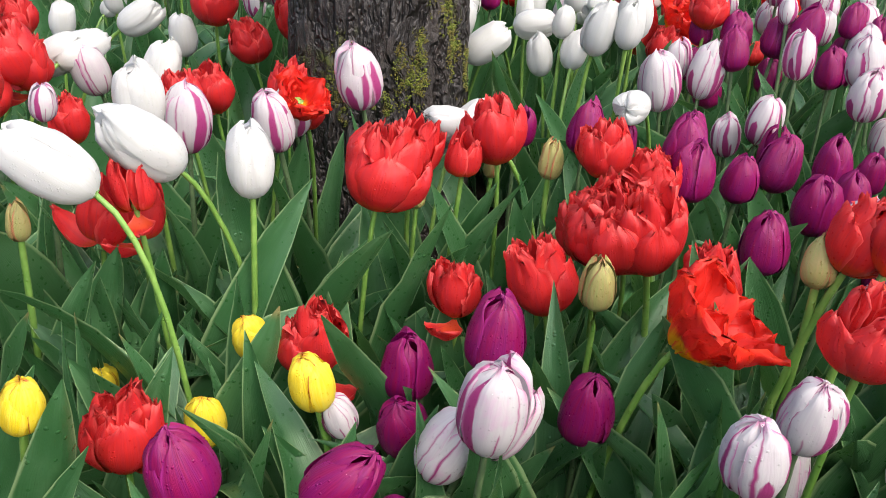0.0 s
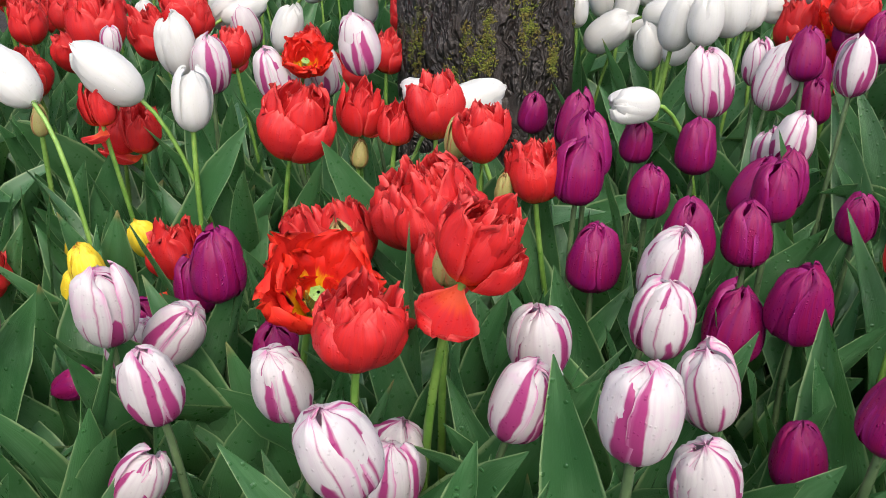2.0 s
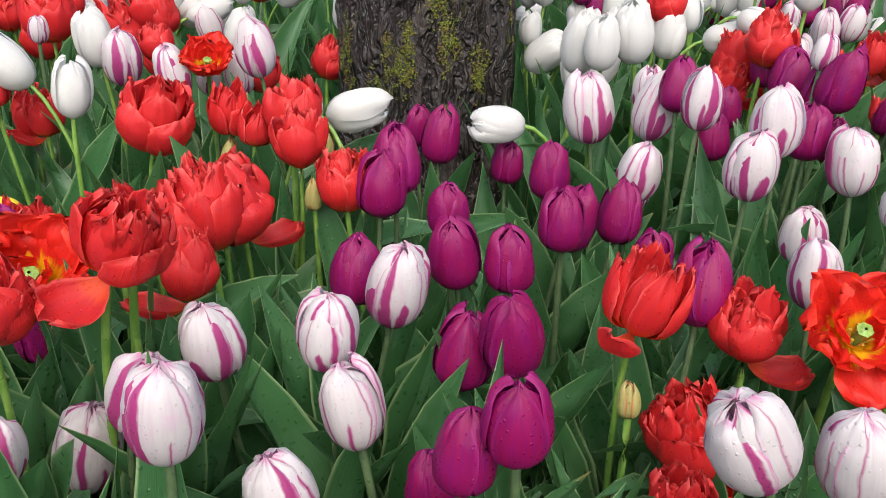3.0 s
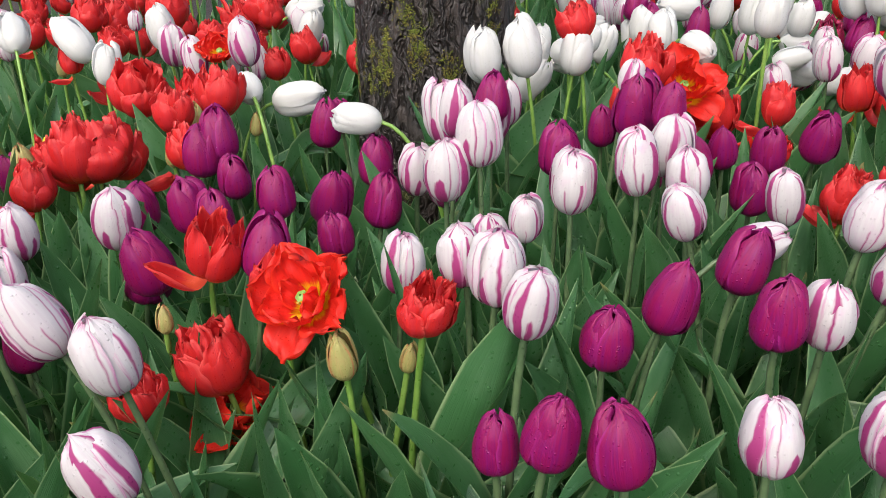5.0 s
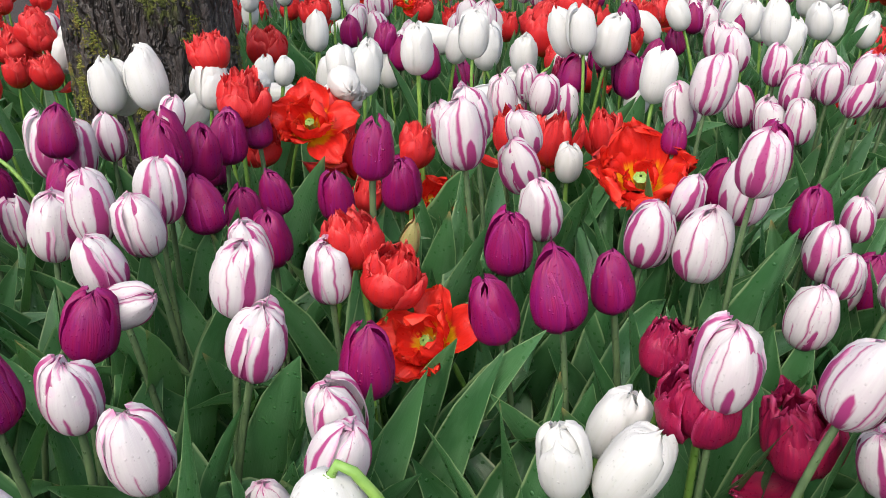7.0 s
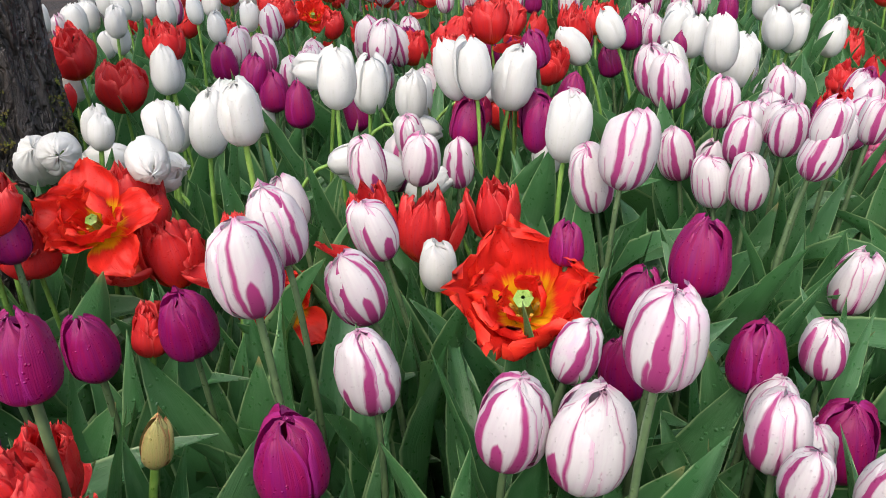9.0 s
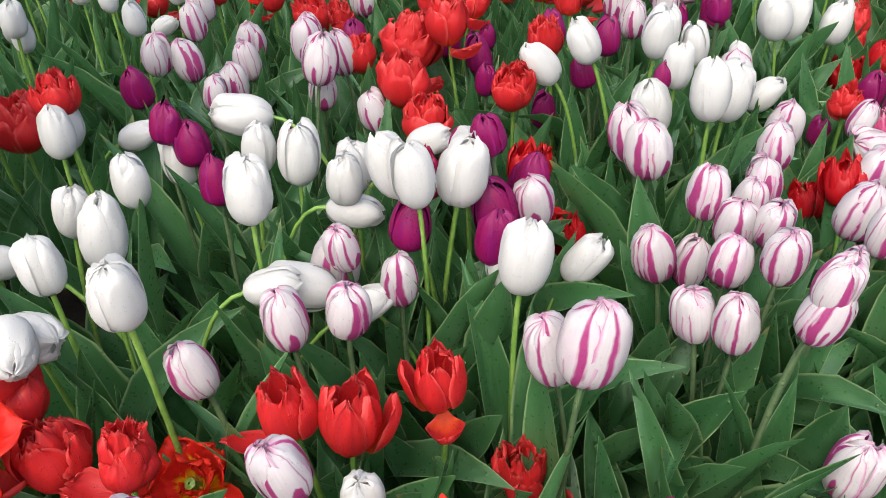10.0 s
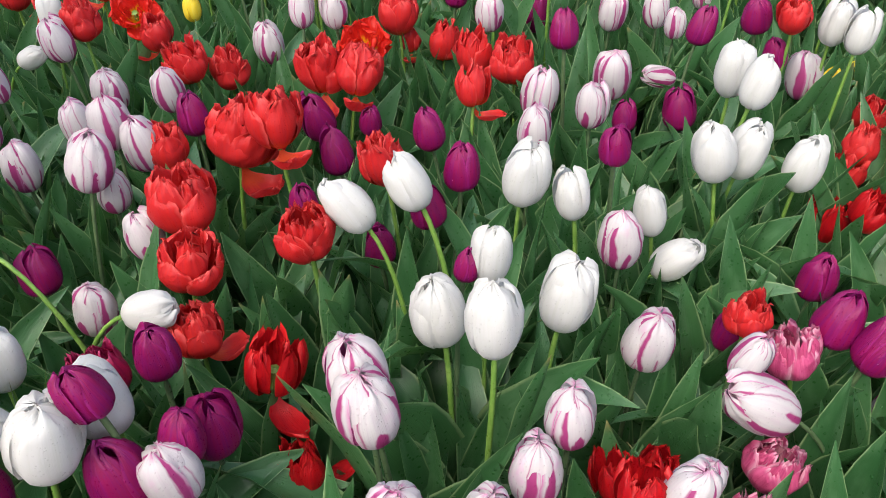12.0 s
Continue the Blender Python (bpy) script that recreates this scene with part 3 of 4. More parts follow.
# ---- ground and tree ----
def ground():
    bm = bmesh.new()
    rings = [0.0, 0.1, 0.2, 0.3, 0.45, 0.6, 0.8, 1.0, 1.25, 1.5, 1.8, 2.2, 2.7, 3.4, 4.5, 7, 12, 25, 60]
    around = 72
    centre = bm.verts.new((0.4, 1.4, 0))
    last = None
    for rad in rings[1:]:
        ring = []
        for i in range(around):
            w = 2 * math.pi * i / around
            x, y = 0.4 + rad * math.cos(w), 1.4 + rad * math.sin(w)
            h = 0.02 * noise.noise(Vector((x * 6, y * 6, 0))) + 0.008 * noise.noise(Vector((x * 21, y * 21, 4)))
            ring.append(bm.verts.new((x, y, h - 0.012)))
        for i in range(around):
            k = (i + 1) % around
            if last:
                bm.faces.new((last[i], last[k], ring[k], ring[i]))
            else:
                bm.faces.new((centre, ring[i], ring[k]))
        last = ring
    bmesh.ops.recalc_face_normals(bm, faces=bm.faces)
    me = bpy.data.meshes.new("ground")
    bm.to_mesh(me)
    bm.free()
    me.polygons.foreach_set("use_smooth", [True] * len(me.polygons))
    me.materials.append(SOIL)
    return tagged(new("ground", me), "dark wet soil of the flower bed", "ground", "", "structure")


ground()
TRUNK = (-0.102, 1.251, 0.134)


def bark_radius(w, z):
    """How far the bark stands from the trunk's middle at the angle w and the height z."""
    c, s = math.cos(w), math.sin(w)
    flare = 1 + 0.30 * math.exp(-max(z, 0) / 0.13) - 0.05 * max(0, z - 0.4)
    lobe = 0.05 * noise.noise(Vector((c * 1.3, s * 1.3, z * 0.8))) + 0.10 * math.exp(-max(z, 0) / 0.2) * noise.noise(Vector((c * 2.2, s * 2.2, 9)))
    warp = 0.25 * noise.noise(Vector((c * 4, s * 4, z * 6)))
    plate = abs(noise.noise(Vector((c * 7 + warp, s * 7 + warp, z * 4.5))))
    ridge = 0.16 * min(0.3, plate) + 0.03 * noise.noise(Vector((c * 19, s * 19, z * 26))) + 0.015 * noise.noise(Vector((c * 50, s * 50, z * 60)))
    return TRUNK[2] * (flare + lobe + ridge - 0.05)


def moss(trunk_ob, deg, z, wide, tall, count, seed):
    """A cushion of moss on the bark: many small tufts, as one mesh."""
    r = random.Random(seed)
    verts, faces = [], []
    for _ in range(count):
        w = radians(deg) + r.gauss(0, wide) / TRUNK[2]
        h = z + r.gauss(0, tall)
        if noise.noise(Vector((w * 9, h * 60, seed))) < -0.12:
            continue
        rad = bark_radius(w, h)
        at = Vector((rad * math.cos(w) + 0.02 * h, rad * math.sin(w), h))
        out = Vector((math.cos(w), math.sin(w), r.uniform(-0.1, 0.5))).normalized()
        q = out.to_track_quat("Z", "Y")
        for _ in range(8):
            size = r.uniform(0.0008, 0.0019)
            off = q @ Vector((r.gauss(0, 0.0032), r.gauss(0, 0.0032), r.uniform(-0.001, 0.001)))
            base, spin = len(verts), r.uniform(0, 6.28)
            for k in range(4):
                a = spin + math.pi * k / 2
                verts.append(tuple(at + off + q @ Vector((size * math.cos(a), size * math.sin(a), 0))))
            verts.append(tuple(at + off + q @ Vector((r.gauss(0, 0.001), r.gauss(0, 0.001), size * r.uniform(1.0, 2.2)))))
            faces += [(base + k, base + (k + 1) % 4, base + 4) for k in range(4)]
    me = bpy.data.meshes.new("moss")
    me.from_pydata(verts, [], faces)
    me.polygons.foreach_set("use_smooth", [True] * len(me.polygons))
    return tagged(part("moss", me, MOSS, trunk_ob), "yellow-green cushion of moss", "", "", "stuff")


def trunk():
    """A tree trunk with furrowed bark that flares into the soil."""
    verts, faces, sides, tall = [], [], 260, 190
    for j in range(tall + 1):
        z = -0.05 + 2.3 * (j / tall) ** 1.9
        for i in range(sides):
            w = 2 * math.pi * i / sides
            r = bark_radius(w, z)
            verts.append((r * math.cos(w) + 0.02 * z, r * math.sin(w), z))
    for j in range(tall):
        for i in range(sides):
            k = (i + 1) % sides
            faces.append((j * sides + i, j * sides + k, (j + 1) * sides + k, (j + 1) * sides + i))
    faces.append(tuple(tall * sides + i for i in range(sides)))
    me = bpy.data.meshes.new("bark")
    me.from_pydata(verts, [], faces)
    me.polygons.foreach_set("use_smooth", [True] * len(me.polygons))
    tree = new("tree_trunk")
    tree.location = (TRUNK[0], TRUNK[1], 0)
    part("bark", me, BARK, tree)
    for k, (deg, z, wide, tall, count) in enumerate(((-62, 0.350, 0.007, 0.020, 130), (-66, 0.310, 0.009, 0.012, 90), (-84, 0.290, 0.008, 0.011, 60), (-74, 0.34, 0.004, 0.025, 50), (-14, 0.31, 0.009, 0.020, 90), (-32, 0.365, 0.005, 0.014, 60), (-44, 0.41, 0.006, 0.014, 60), (-38, 0.36, 0.004, 0.03, 60), (-53, 0.44, 0.008, 0.014, 60), (-110, 0.32, 0.008, 0.03, 90), (25, 0.40, 0.008, 0.03, 70), (70, 0.32, 0.012, 0.04, 120))):
        moss(tree, deg, z, wide, tall, count, 40 + k)
    return tagged(tree, "dark wet tree trunk with furrowed mossy bark", "tree trunk")


trunk()

# ---- the tulips of the bed ----
purple(-0.128, 0.336, 0.344, 0.053, 10, -180)
purple(-0.051, 0.372, 0.302, 0.059, 40, 0)
striped(0.154, 0.345, 0.268, 0.053, 30, 31)
striped(0.167, 0.360, 0.337, 0.055)
purple(-0.033, 0.421, 0.217, 0.043, 120, -162)
striped(0.034, 0.426, 0.313, 0.071, 5, 0)
striped(0.009, 0.455, 0.255, 0.062, 30, 0)
striped(0.220, 0.409, 0.325, 0.059)
striped(0.319, 0.345, 0.368, 0.056, 15, -143)
striped(0.047, 0.470, 0.267, 0.065, 40, 18)
yellow(-0.244, 0.407, 0.319, 0.039, 10, 0)
purple(-0.026, 0.497, 0.237, 0.057)
striped(-0.072, 0.496, 0.245, 0.040, 20, -180)
yellow(-0.090, 0.494, 0.276, 0.049, 10, -180)
striped(0.298, 0.406, 0.290, 0.058, 10, 37)
red(-0.213, 0.459, 0.257, 0.064)
red(0.262, 0.438, 0.363, 0.059, 10, 18)
red_open(0.184, 0.492, 0.336, 0.068)
purple(0.114, 0.513, 0.246, 0.069)
purple(0.043, 0.527, 0.300, 0.069, 5, 37)
striped(0.248, 0.479, 0.217, 0.080)
purple(-0.025, 0.555, 0.249, 0.066)
yellow(-0.184, 0.534, 0.204, 0.050)
red(0.306, 0.504, 0.396, 0.057, 25, 18)
striped(0.348, 0.480, 0.314, 0.062, 20, 37)
bud(0.268, 0.533, 0.365, 0.045)
red(0.290, 0.523, 0.385, 0.055, 20, 0)
bud(0.126, 0.586, 0.312, 0.053)
red(-0.106, 0.602, 0.237, 0.064)
striped(0.424, 0.454, 0.356, 0.062)
yellow(-0.162, 0.609, 0.236, 0.048)
striped(0.328, 0.543, 0.311, 0.063)
red(0.218, 0.599, 0.308, 0.060)
red(0.087, 0.638, 0.286, 0.074)
white(-0.294, 0.587, 0.401, 0.084, 52, -180)
red(0.014, 0.661, 0.256, 0.055)
red(0.174, 0.648, 0.327, 0.076)
striped(0.455, 0.495, 0.288, 0.061, 10, -143)
yellow(-0.299, 0.612, 0.181, 0.041)
full(0.159, 0.669, 0.322, 0.081, 10, -180)
striped(0.397, 0.588, 0.328, 0.064, 5, 19)
pointed(-0.265, 0.660, 0.353, 0.049)
red(0.142, 0.703, 0.307, 0.071)
striped(0.435, 0.570, 0.296, 0.064)
white(-0.257, 0.675, 0.384, 0.089, 45, -143)
white(-0.174, 0.714, 0.356, 0.072)
bud(-0.359, 0.645, 0.323, 0.039)
red(-0.055, 0.747, 0.340, 0.086, 15, 37)
purple(0.323, 0.687, 0.167, 0.058)
purple(0.495, 0.579, 0.260, 0.059, 5, -143)
purple(0.304, 0.703, 0.294, 0.068)
striped(0.375, 0.677, 0.314, 0.074, 10, 18)
purple(0.538, 0.557, 0.328, 0.059, 5, 37)
pointed(-0.283, 0.722, 0.301, 0.060)
bud(0.190, 0.758, 0.310, 0.036)
red(0.158, 0.772, 0.355, 0.059)
pointed(-0.320, 0.724, 0.299, 0.066, 10, 0)
purple(0.564, 0.564, 0.357, 0.056)
red(0.212, 0.780, 0.323, 0.061)
bud(0.112, 0.802, 0.333, 0.047, 5, 0)
purple(0.426, 0.696, 0.269, 0.067)
bud(-0.026, 0.816, 0.286, 0.038)
pointed(0.023, 0.822, 0.327, 0.048)
pointed(-0.026, 0.826, 0.337, 0.063)
purple(0.254, 0.787, 0.329, 0.067, 5, 37)
purple(0.369, 0.752, 0.310, 0.066)
purple(0.469, 0.695, 0.301, 0.072)
purple(0.250, 0.809, 0.347, 0.074)
red(0.056, 0.849, 0.344, 0.073)
purple(0.313, 0.812, 0.313, 0.057)
striped(-0.181, 0.851, 0.347, 0.072, 10, -143)
striped(-0.265, 0.831, 0.356, 0.078)
striped(-0.388, 0.783, 0.383, 0.039)
white(-0.306, 0.819, 0.378, 0.083)
purple(0.412, 0.772, 0.312, 0.064)
bud(0.059, 0.893, 0.292, 0.039)
bud(0.562, 0.698, 0.288, 0.029)
white(0.010, 0.898, 0.334, 0.068, 75, -180)
red_open(-0.156, 0.888, 0.364, 0.056)
striped(0.661, 0.614, 0.365, 0.064, 28, -121)
red(0.620, 0.666, 0.255, 0.047)
striped(-0.096, 0.919, 0.381, 0.082, 8, -143)
pointed(0.542, 0.751, 0.339, 0.064)
striped(-0.197, 0.913, 0.324, 0.049)
purple(0.420, 0.836, 0.326, 0.061)
red(0.597, 0.730, 0.258, 0.068)
red(-0.292, 0.899, 0.358, 0.053)
red_open(0.605, 0.741, 0.211, 0.054, 40, 59)
striped(0.702, 0.655, 0.349, 0.062, 12, -121)
white(0.042, 0.964, 0.316, 0.084, 80, 59)
striped(-0.179, 0.950, 0.327, 0.064)
purple(0.563, 0.794, 0.335, 0.067)
purple(0.175, 0.964, 0.313, 0.071, 5, 37)
purple(0.393, 0.903, 0.296, 0.072)
red(-0.170, 0.979, 0.321, 0.056)
red(0.602, 0.792, 0.317, 0.055)
red(-0.513, 0.858, 0.379, 0.089)
purple(0.486, 0.877, 0.296, 0.051)
purple(0.101, 1.008, 0.298, 0.057)
white(0.235, 0.991, 0.332, 0.067, 80, -121)
bud(0.515, 0.884, 0.158, 0.035)
striped(0.805, 0.642, 0.338, 0.054, 25, -115)
purple(0.310, 0.986, 0.299, 0.071)
red(-0.706, 0.761, 0.339, 0.089)
red_open(0.671, 0.793, 0.343, 0.055)
purple(0.412, 0.958, 0.289, 0.070)
purple(0.234, 1.018, 0.279, 0.055)
bud(0.710, 0.811, 0.304, 0.046)
striped(0.407, 1.003, 0.315, 0.066, 10, 0)
striped(0.610, 0.903, 0.313, 0.061)
bud(0.690, 0.873, 0.270, 0.030)
striped(0.378, 1.047, 0.279, 0.062)
red(-0.474, 1.009, 0.287, 0.059)
striped(0.521, 0.987, 0.356, 0.069)
red(-0.308, 1.073, 0.314, 0.066)
striped(0.447, 1.036, 0.391, 0.064)
striped(0.291, 1.093, 0.339, 0.089, 8, -180)
red(0.735, 0.872, 0.341, 0.050)
striped(0.524, 1.023, 0.390, 0.073)
striped(0.570, 1.011, 0.294, 0.064)
striped(0.724, 0.907, 0.372, 0.056)
red(-0.587, 1.005, 0.326, 0.088)
white(-0.381, 1.106, 0.332, 0.082, 20, 37)
red(-0.221, 1.154, 0.302, 0.067)
purple(0.389, 1.109, 0.381, 0.064)
striped(0.362, 1.121, 0.347, 0.083)
striped(0.751, 0.923, 0.369, 0.063, 5, 59)
red(-0.557, 1.055, 0.358, 0.080)
red(-0.542, 1.065, 0.345, 0.073)
striped(0.640, 1.010, 0.345, 0.048)
white(0.260, 1.169, 0.396, 0.072)
white(0.221, 1.183, 0.388, 0.086)
striped(0.332, 1.161, 0.351, 0.062)
purple(0.858, 0.863, 0.313, 0.048)
striped(0.785, 0.932, 0.356, 0.061)
striped(-0.487, 1.121, 0.323, 0.076, 15, -143)
purple(0.528, 1.115, 0.356, 0.060)
white(-0.524, 1.119, 0.343, 0.084, 60, 0)
white(-0.498, 1.133, 0.347, 0.087, 75, 59)
striped(0.578, 1.100, 0.341, 0.070)
white(0.275, 1.215, 0.405, 0.086, 10, -113)
purple(0.894, 0.882, 0.341, 0.056, 10, 59)
purple(0.812, 0.978, 0.330, 0.057)
purple(0.398, 1.209, 0.298, 0.064)
white(0.204, 1.274, 0.335, 0.069, 40, 67)
purple(0.910, 0.916, 0.331, 0.059)
striped(0.630, 1.136, 0.371, 0.069)
white(0.152, 1.292, 0.321, 0.071, 10, -180)
white(0.185, 1.292, 0.373, 0.054, 10, 65)
purple(0.800, 1.045, 0.337, 0.065, 15, 65)
purple(0.527, 1.209, 0.389, 0.077)
striped(0.499, 1.224, 0.411, 0.041)
white(0.287, 1.294, 0.390, 0.067, 10, 65)
red(0.278, 1.296, 0.427, 0.055)
purple(0.388, 1.268, 0.319, 0.059)
striped(-0.598, 1.188, 0.253, 0.052)
striped(0.698, 1.136, 0.348, 0.060, 15, -121)
striped(0.607, 1.195, 0.372, 0.072)
purple(0.588, 1.206, 0.404, 0.056)
purple(0.504, 1.245, 0.369, 0.066)
white(0.069, 1.343, 0.324, 0.087, 50, 0)
striped(0.660, 1.173, 0.360, 0.062)
purple(0.452, 1.283, 0.368, 0.068)
purple(0.597, 1.232, 0.347, 0.063)
red(0.411, 1.310, 0.396, 0.064)
purple(0.788, 1.127, 0.341, 0.061, 15, 65)
striped(0.934, 1.011, 0.319, 0.057)
white(-0.471, 1.295, 0.360, 0.081, 60, 0)
white(0.151, 1.370, 0.353, 0.076, 80, 0)
purple(0.515, 1.281, 0.300, 0.060)
red(0.357, 1.333, 0.328, 0.064)
purple(0.877, 1.069, 0.358, 0.061)
purple(0.408, 1.322, 0.362, 0.054)
striped(0.774, 1.152, 0.343, 0.051, 70, 67)
white(-0.581, 1.266, 0.359, 0.063)
red(-0.323, 1.363, 0.311, 0.073)
white(-0.013, 1.417, 0.336, 0.058)
striped(0.879, 1.114, 0.344, 0.057)
purple(0.561, 1.307, 0.334, 0.054)
white(0.077, 1.421, 0.316, 0.070, 80, -116)
white(0.137, 1.420, 0.367, 0.049)
purple(0.630, 1.287, 0.315, 0.064)
striped(0.702, 1.256, 0.336, 0.059, 8, -115)
red_open(0.398, 1.388, 0.361, 0.064)
striped(0.973, 1.068, 0.327, 0.062)
red(0.334, 1.426, 0.338, 0.089)
red(-0.385, 1.413, 0.367, 0.085)
white(-0.443, 1.400, 0.310, 0.074)
striped(0.812, 1.231, 0.367, 0.065, 10, 67)
striped(0.933, 1.146, 0.330, 0.059, 8, -113)
purple(0.568, 1.371, 0.322, 0.061)
striped(0.970, 1.125, 0.287, 0.061)
white(0.346, 1.452, 0.386, 0.064, 100, 0)
white(0.301, 1.463, 0.360, 0.073, 80, 37)
red(-0.260, 1.472, 0.329, 0.088)
striped(0.847, 1.232, 0.333, 0.065, 15, 65)
white(0.228, 1.483, 0.385, 0.067)
red(0.392, 1.453, 0.302, 0.070)
red(0.706, 1.337, 0.321, 0.057)
red(0.536, 1.416, 0.303, 0.042)
white(0.037, 1.516, 0.328, 0.071)
striped(0.785, 1.302, 0.345, 0.058)
white(-0.058, 1.525, 0.388, 0.072, 5, 64)
striped(0.930, 1.215, 0.256, 0.046, 10, -115)
red(0.770, 1.328, 0.360, 0.051)
white(-0.101, 1.535, 0.381, 0.075)
red(-0.103, 1.537, 0.415, 0.061)
white(0.159, 1.542, 0.361, 0.085)
purple(0.761, 1.352, 0.431, 0.054)
purple(0.578, 1.441, 0.327, 0.066)
striped(0.905, 1.269, 0.296, 0.063, 10, -115)
striped(1.019, 1.180, 0.317, 0.060, 5, 65)
purple(0.863, 1.306, 0.307, 0.064)
red(0.797, 1.350, 0.335, 0.054, 10, 65)
bud(0.705, 1.401, 0.321, 0.041)
red(0.441, 1.511, 0.320, 0.059)
white(0.047, 1.585, 0.353, 0.072)
striped(0.975, 1.252, 0.319, 0.054, 20, 67)
white(0.381, 1.541, 0.428, 0.068)
red(-0.727, 1.418, 0.334, 0.074)
red_open(0.832, 1.360, 0.293, 0.051)
red_open(0.410, 1.544, 0.234, 0.057)
white(-0.553, 1.503, 0.392, 0.065)
white(1.041, 1.227, 0.335, 0.067, 172, -115)
striped(0.650, 1.480, 0.397, 0.077, 5, -113)
white(-0.590, 1.507, 0.355, 0.068)
striped(0.370, 1.578, 0.324, 0.065, 15, -116)
white(-0.156, 1.619, 0.315, 0.061, 70, 63)
striped(0.597, 1.514, 0.399, 0.068, 10, -116)
purple(0.859, 1.409, 0.323, 0.063)
purple(-0.056, 1.650, 0.367, 0.059, 10, 64)
purple(-0.234, 1.639, 0.354, 0.070)
white(-0.062, 1.655, 0.310, 0.076)
purple(0.775, 1.467, 0.333, 0.062)
purple(-0.040, 1.673, 0.342, 0.070)
purple(0.091, 1.674, 0.349, 0.068)
striped(0.609, 1.568, 0.337, 0.067, 20, -113)
striped(0.704, 1.541, 0.326, 0.070, 5, -113)
pointed(0.459, 1.634, 0.328, 0.064, 8, -117)
striped(0.543, 1.610, 0.352, 0.061, 15, -117)
white(0.258, 1.680, 0.417, 0.074, 5, 63)
purple(0.879, 1.455, 0.339, 0.072)
white(0.306, 1.674, 0.334, 0.061, 80, 65)
striped(0.379, 1.665, 0.349, 0.068, 5, -116)
white(0.994, 1.392, 0.283, 0.060, 10, -115)
white(0.288, 1.703, 0.313, 0.084, 70, -115)
striped(-0.358, 1.691, 0.353, 0.079)
white(0.081, 1.733, 0.369, 0.070)
purple(0.867, 1.513, 0.328, 0.060)
white(-0.048, 1.743, 0.356, 0.089, 85, -117)
white(0.970, 1.450, 0.277, 0.060, 20, 67)
pointed(0.487, 1.682, 0.318, 0.074)
white(0.563, 1.659, 0.313, 0.052)
white(1.019, 1.429, 0.282, 0.068, 30, 67)
striped(-0.220, 1.745, 0.323, 0.062)
white(-0.588, 1.658, 0.392, 0.059)
striped(0.402, 1.718, 0.354, 0.062)
striped(-0.349, 1.733, 0.337, 0.078, 10, -115)
white(-0.529, 1.687, 0.364, 0.068)
white(0.122, 1.768, 0.369, 0.083, 5, 65)
striped(0.257, 1.754, 0.301, 0.082)
striped(0.293, 1.752, 0.343, 0.061)
white(-0.739, 1.622, 0.377, 0.066)
magenta(0.918, 1.533, 0.288, 0.050)
white(0.330, 1.758, 0.294, 0.065, 60, 65)
striped(0.800, 1.600, 0.328, 0.073, 10, 67)
magenta(1.015, 1.481, 0.316, 0.055)
striped(-0.381, 1.762, 0.384, 0.068)
striped(1.030, 1.483, 0.352, 0.066, 5, 67)
white(0.205, 1.794, 0.367, 0.068)
striped(-0.277, 1.785, 0.306, 0.079)
red_open(0.677, 1.679, 0.333, 0.084)
white(0.201, 1.802, 0.320, 0.069, 105, 63)
purple(-0.079, 1.814, 0.275, 0.065)
striped(0.337, 1.794, 0.315, 0.064)
pointed(0.484, 1.764, 0.316, 0.064)
white(0.155, 1.823, 0.351, 0.068)
striped(0.831, 1.636, 0.321, 0.076)
striped(0.770, 1.667, 0.339, 0.053, 20, 67)
white(0.275, 1.821, 0.412, 0.081, 15, -117)
purple(0.677, 1.719, 0.367, 0.039)
purple(0.299, 1.828, 0.351, 0.066)
white(0.322, 1.825, 0.421, 0.075, 5, -115)
striped(0.869, 1.652, 0.406, 0.061, 8, 64)
magenta(1.023, 1.562, 0.274, 0.063)
striped(0.006, 1.876, 0.270, 0.074, 5, 65)
striped(1.081, 1.538, 0.354, 0.064, 20, 67)
white(-0.698, 1.755, 0.287, 0.062, 60, 62)
striped(-0.418, 1.843, 0.287, 0.076, 8, -115)
purple(0.715, 1.751, 0.265, 0.060)
red(0.532, 1.819, 0.213, 0.060)
striped(0.785, 1.726, 0.343, 0.079, 10, 67)
striped(-0.147, 1.893, 0.368, 0.082)
magenta(0.173, 1.897, 0.325, 0.057)
purple(0.696, 1.774, 0.313, 0.060)
striped(-0.182, 1.901, 0.302, 0.066)
striped(1.083, 1.574, 0.285, 0.055, -20, 67)
white(0.307, 1.888, 0.398, 0.083, 12, 65)
striped(-0.608, 1.817, 0.346, 0.079, 10, -107)
striped(0.918, 1.684, 0.279, 0.064, 10, 67)
striped(0.528, 1.847, 0.346, 0.075, 10, -117)
purple(0.364, 1.892, 0.350, 0.068, 5, 64)
striped(-0.263, 1.911, 0.358, 0.083)
white(0.431, 1.885, 0.367, 0.079)
white(0.373, 1.898, 0.322, 0.064)
white(0.264, 1.917, 0.382, 0.085)
striped(-0.069, 1.937, 0.304, 0.068, 10, -115)
striped(0.578, 1.851, 0.391, 0.080)
purple(0.299, 1.921, 0.427, 0.052)
white(-0.741, 1.800, 0.343, 0.068)
purple(0.306, 1.923, 0.343, 0.075)
white(0.096, 1.947, 0.325, 0.063, 70, 65)
purple(0.722, 1.813, 0.351, 0.069, 5, 64)
striped(-0.211, 1.945, 0.345, 0.077, 10, -115)
striped(0.863, 1.757, 0.301, 0.061)
striped(-0.539, 1.882, 0.277, 0.082)
striped(0.898, 1.743, 0.296, 0.048, 10, 64)
red(-0.646, 1.854, 0.360, 0.072)
purple(0.181, 1.955, 0.345, 0.059)
purple(0.806, 1.795, 0.314, 0.061)
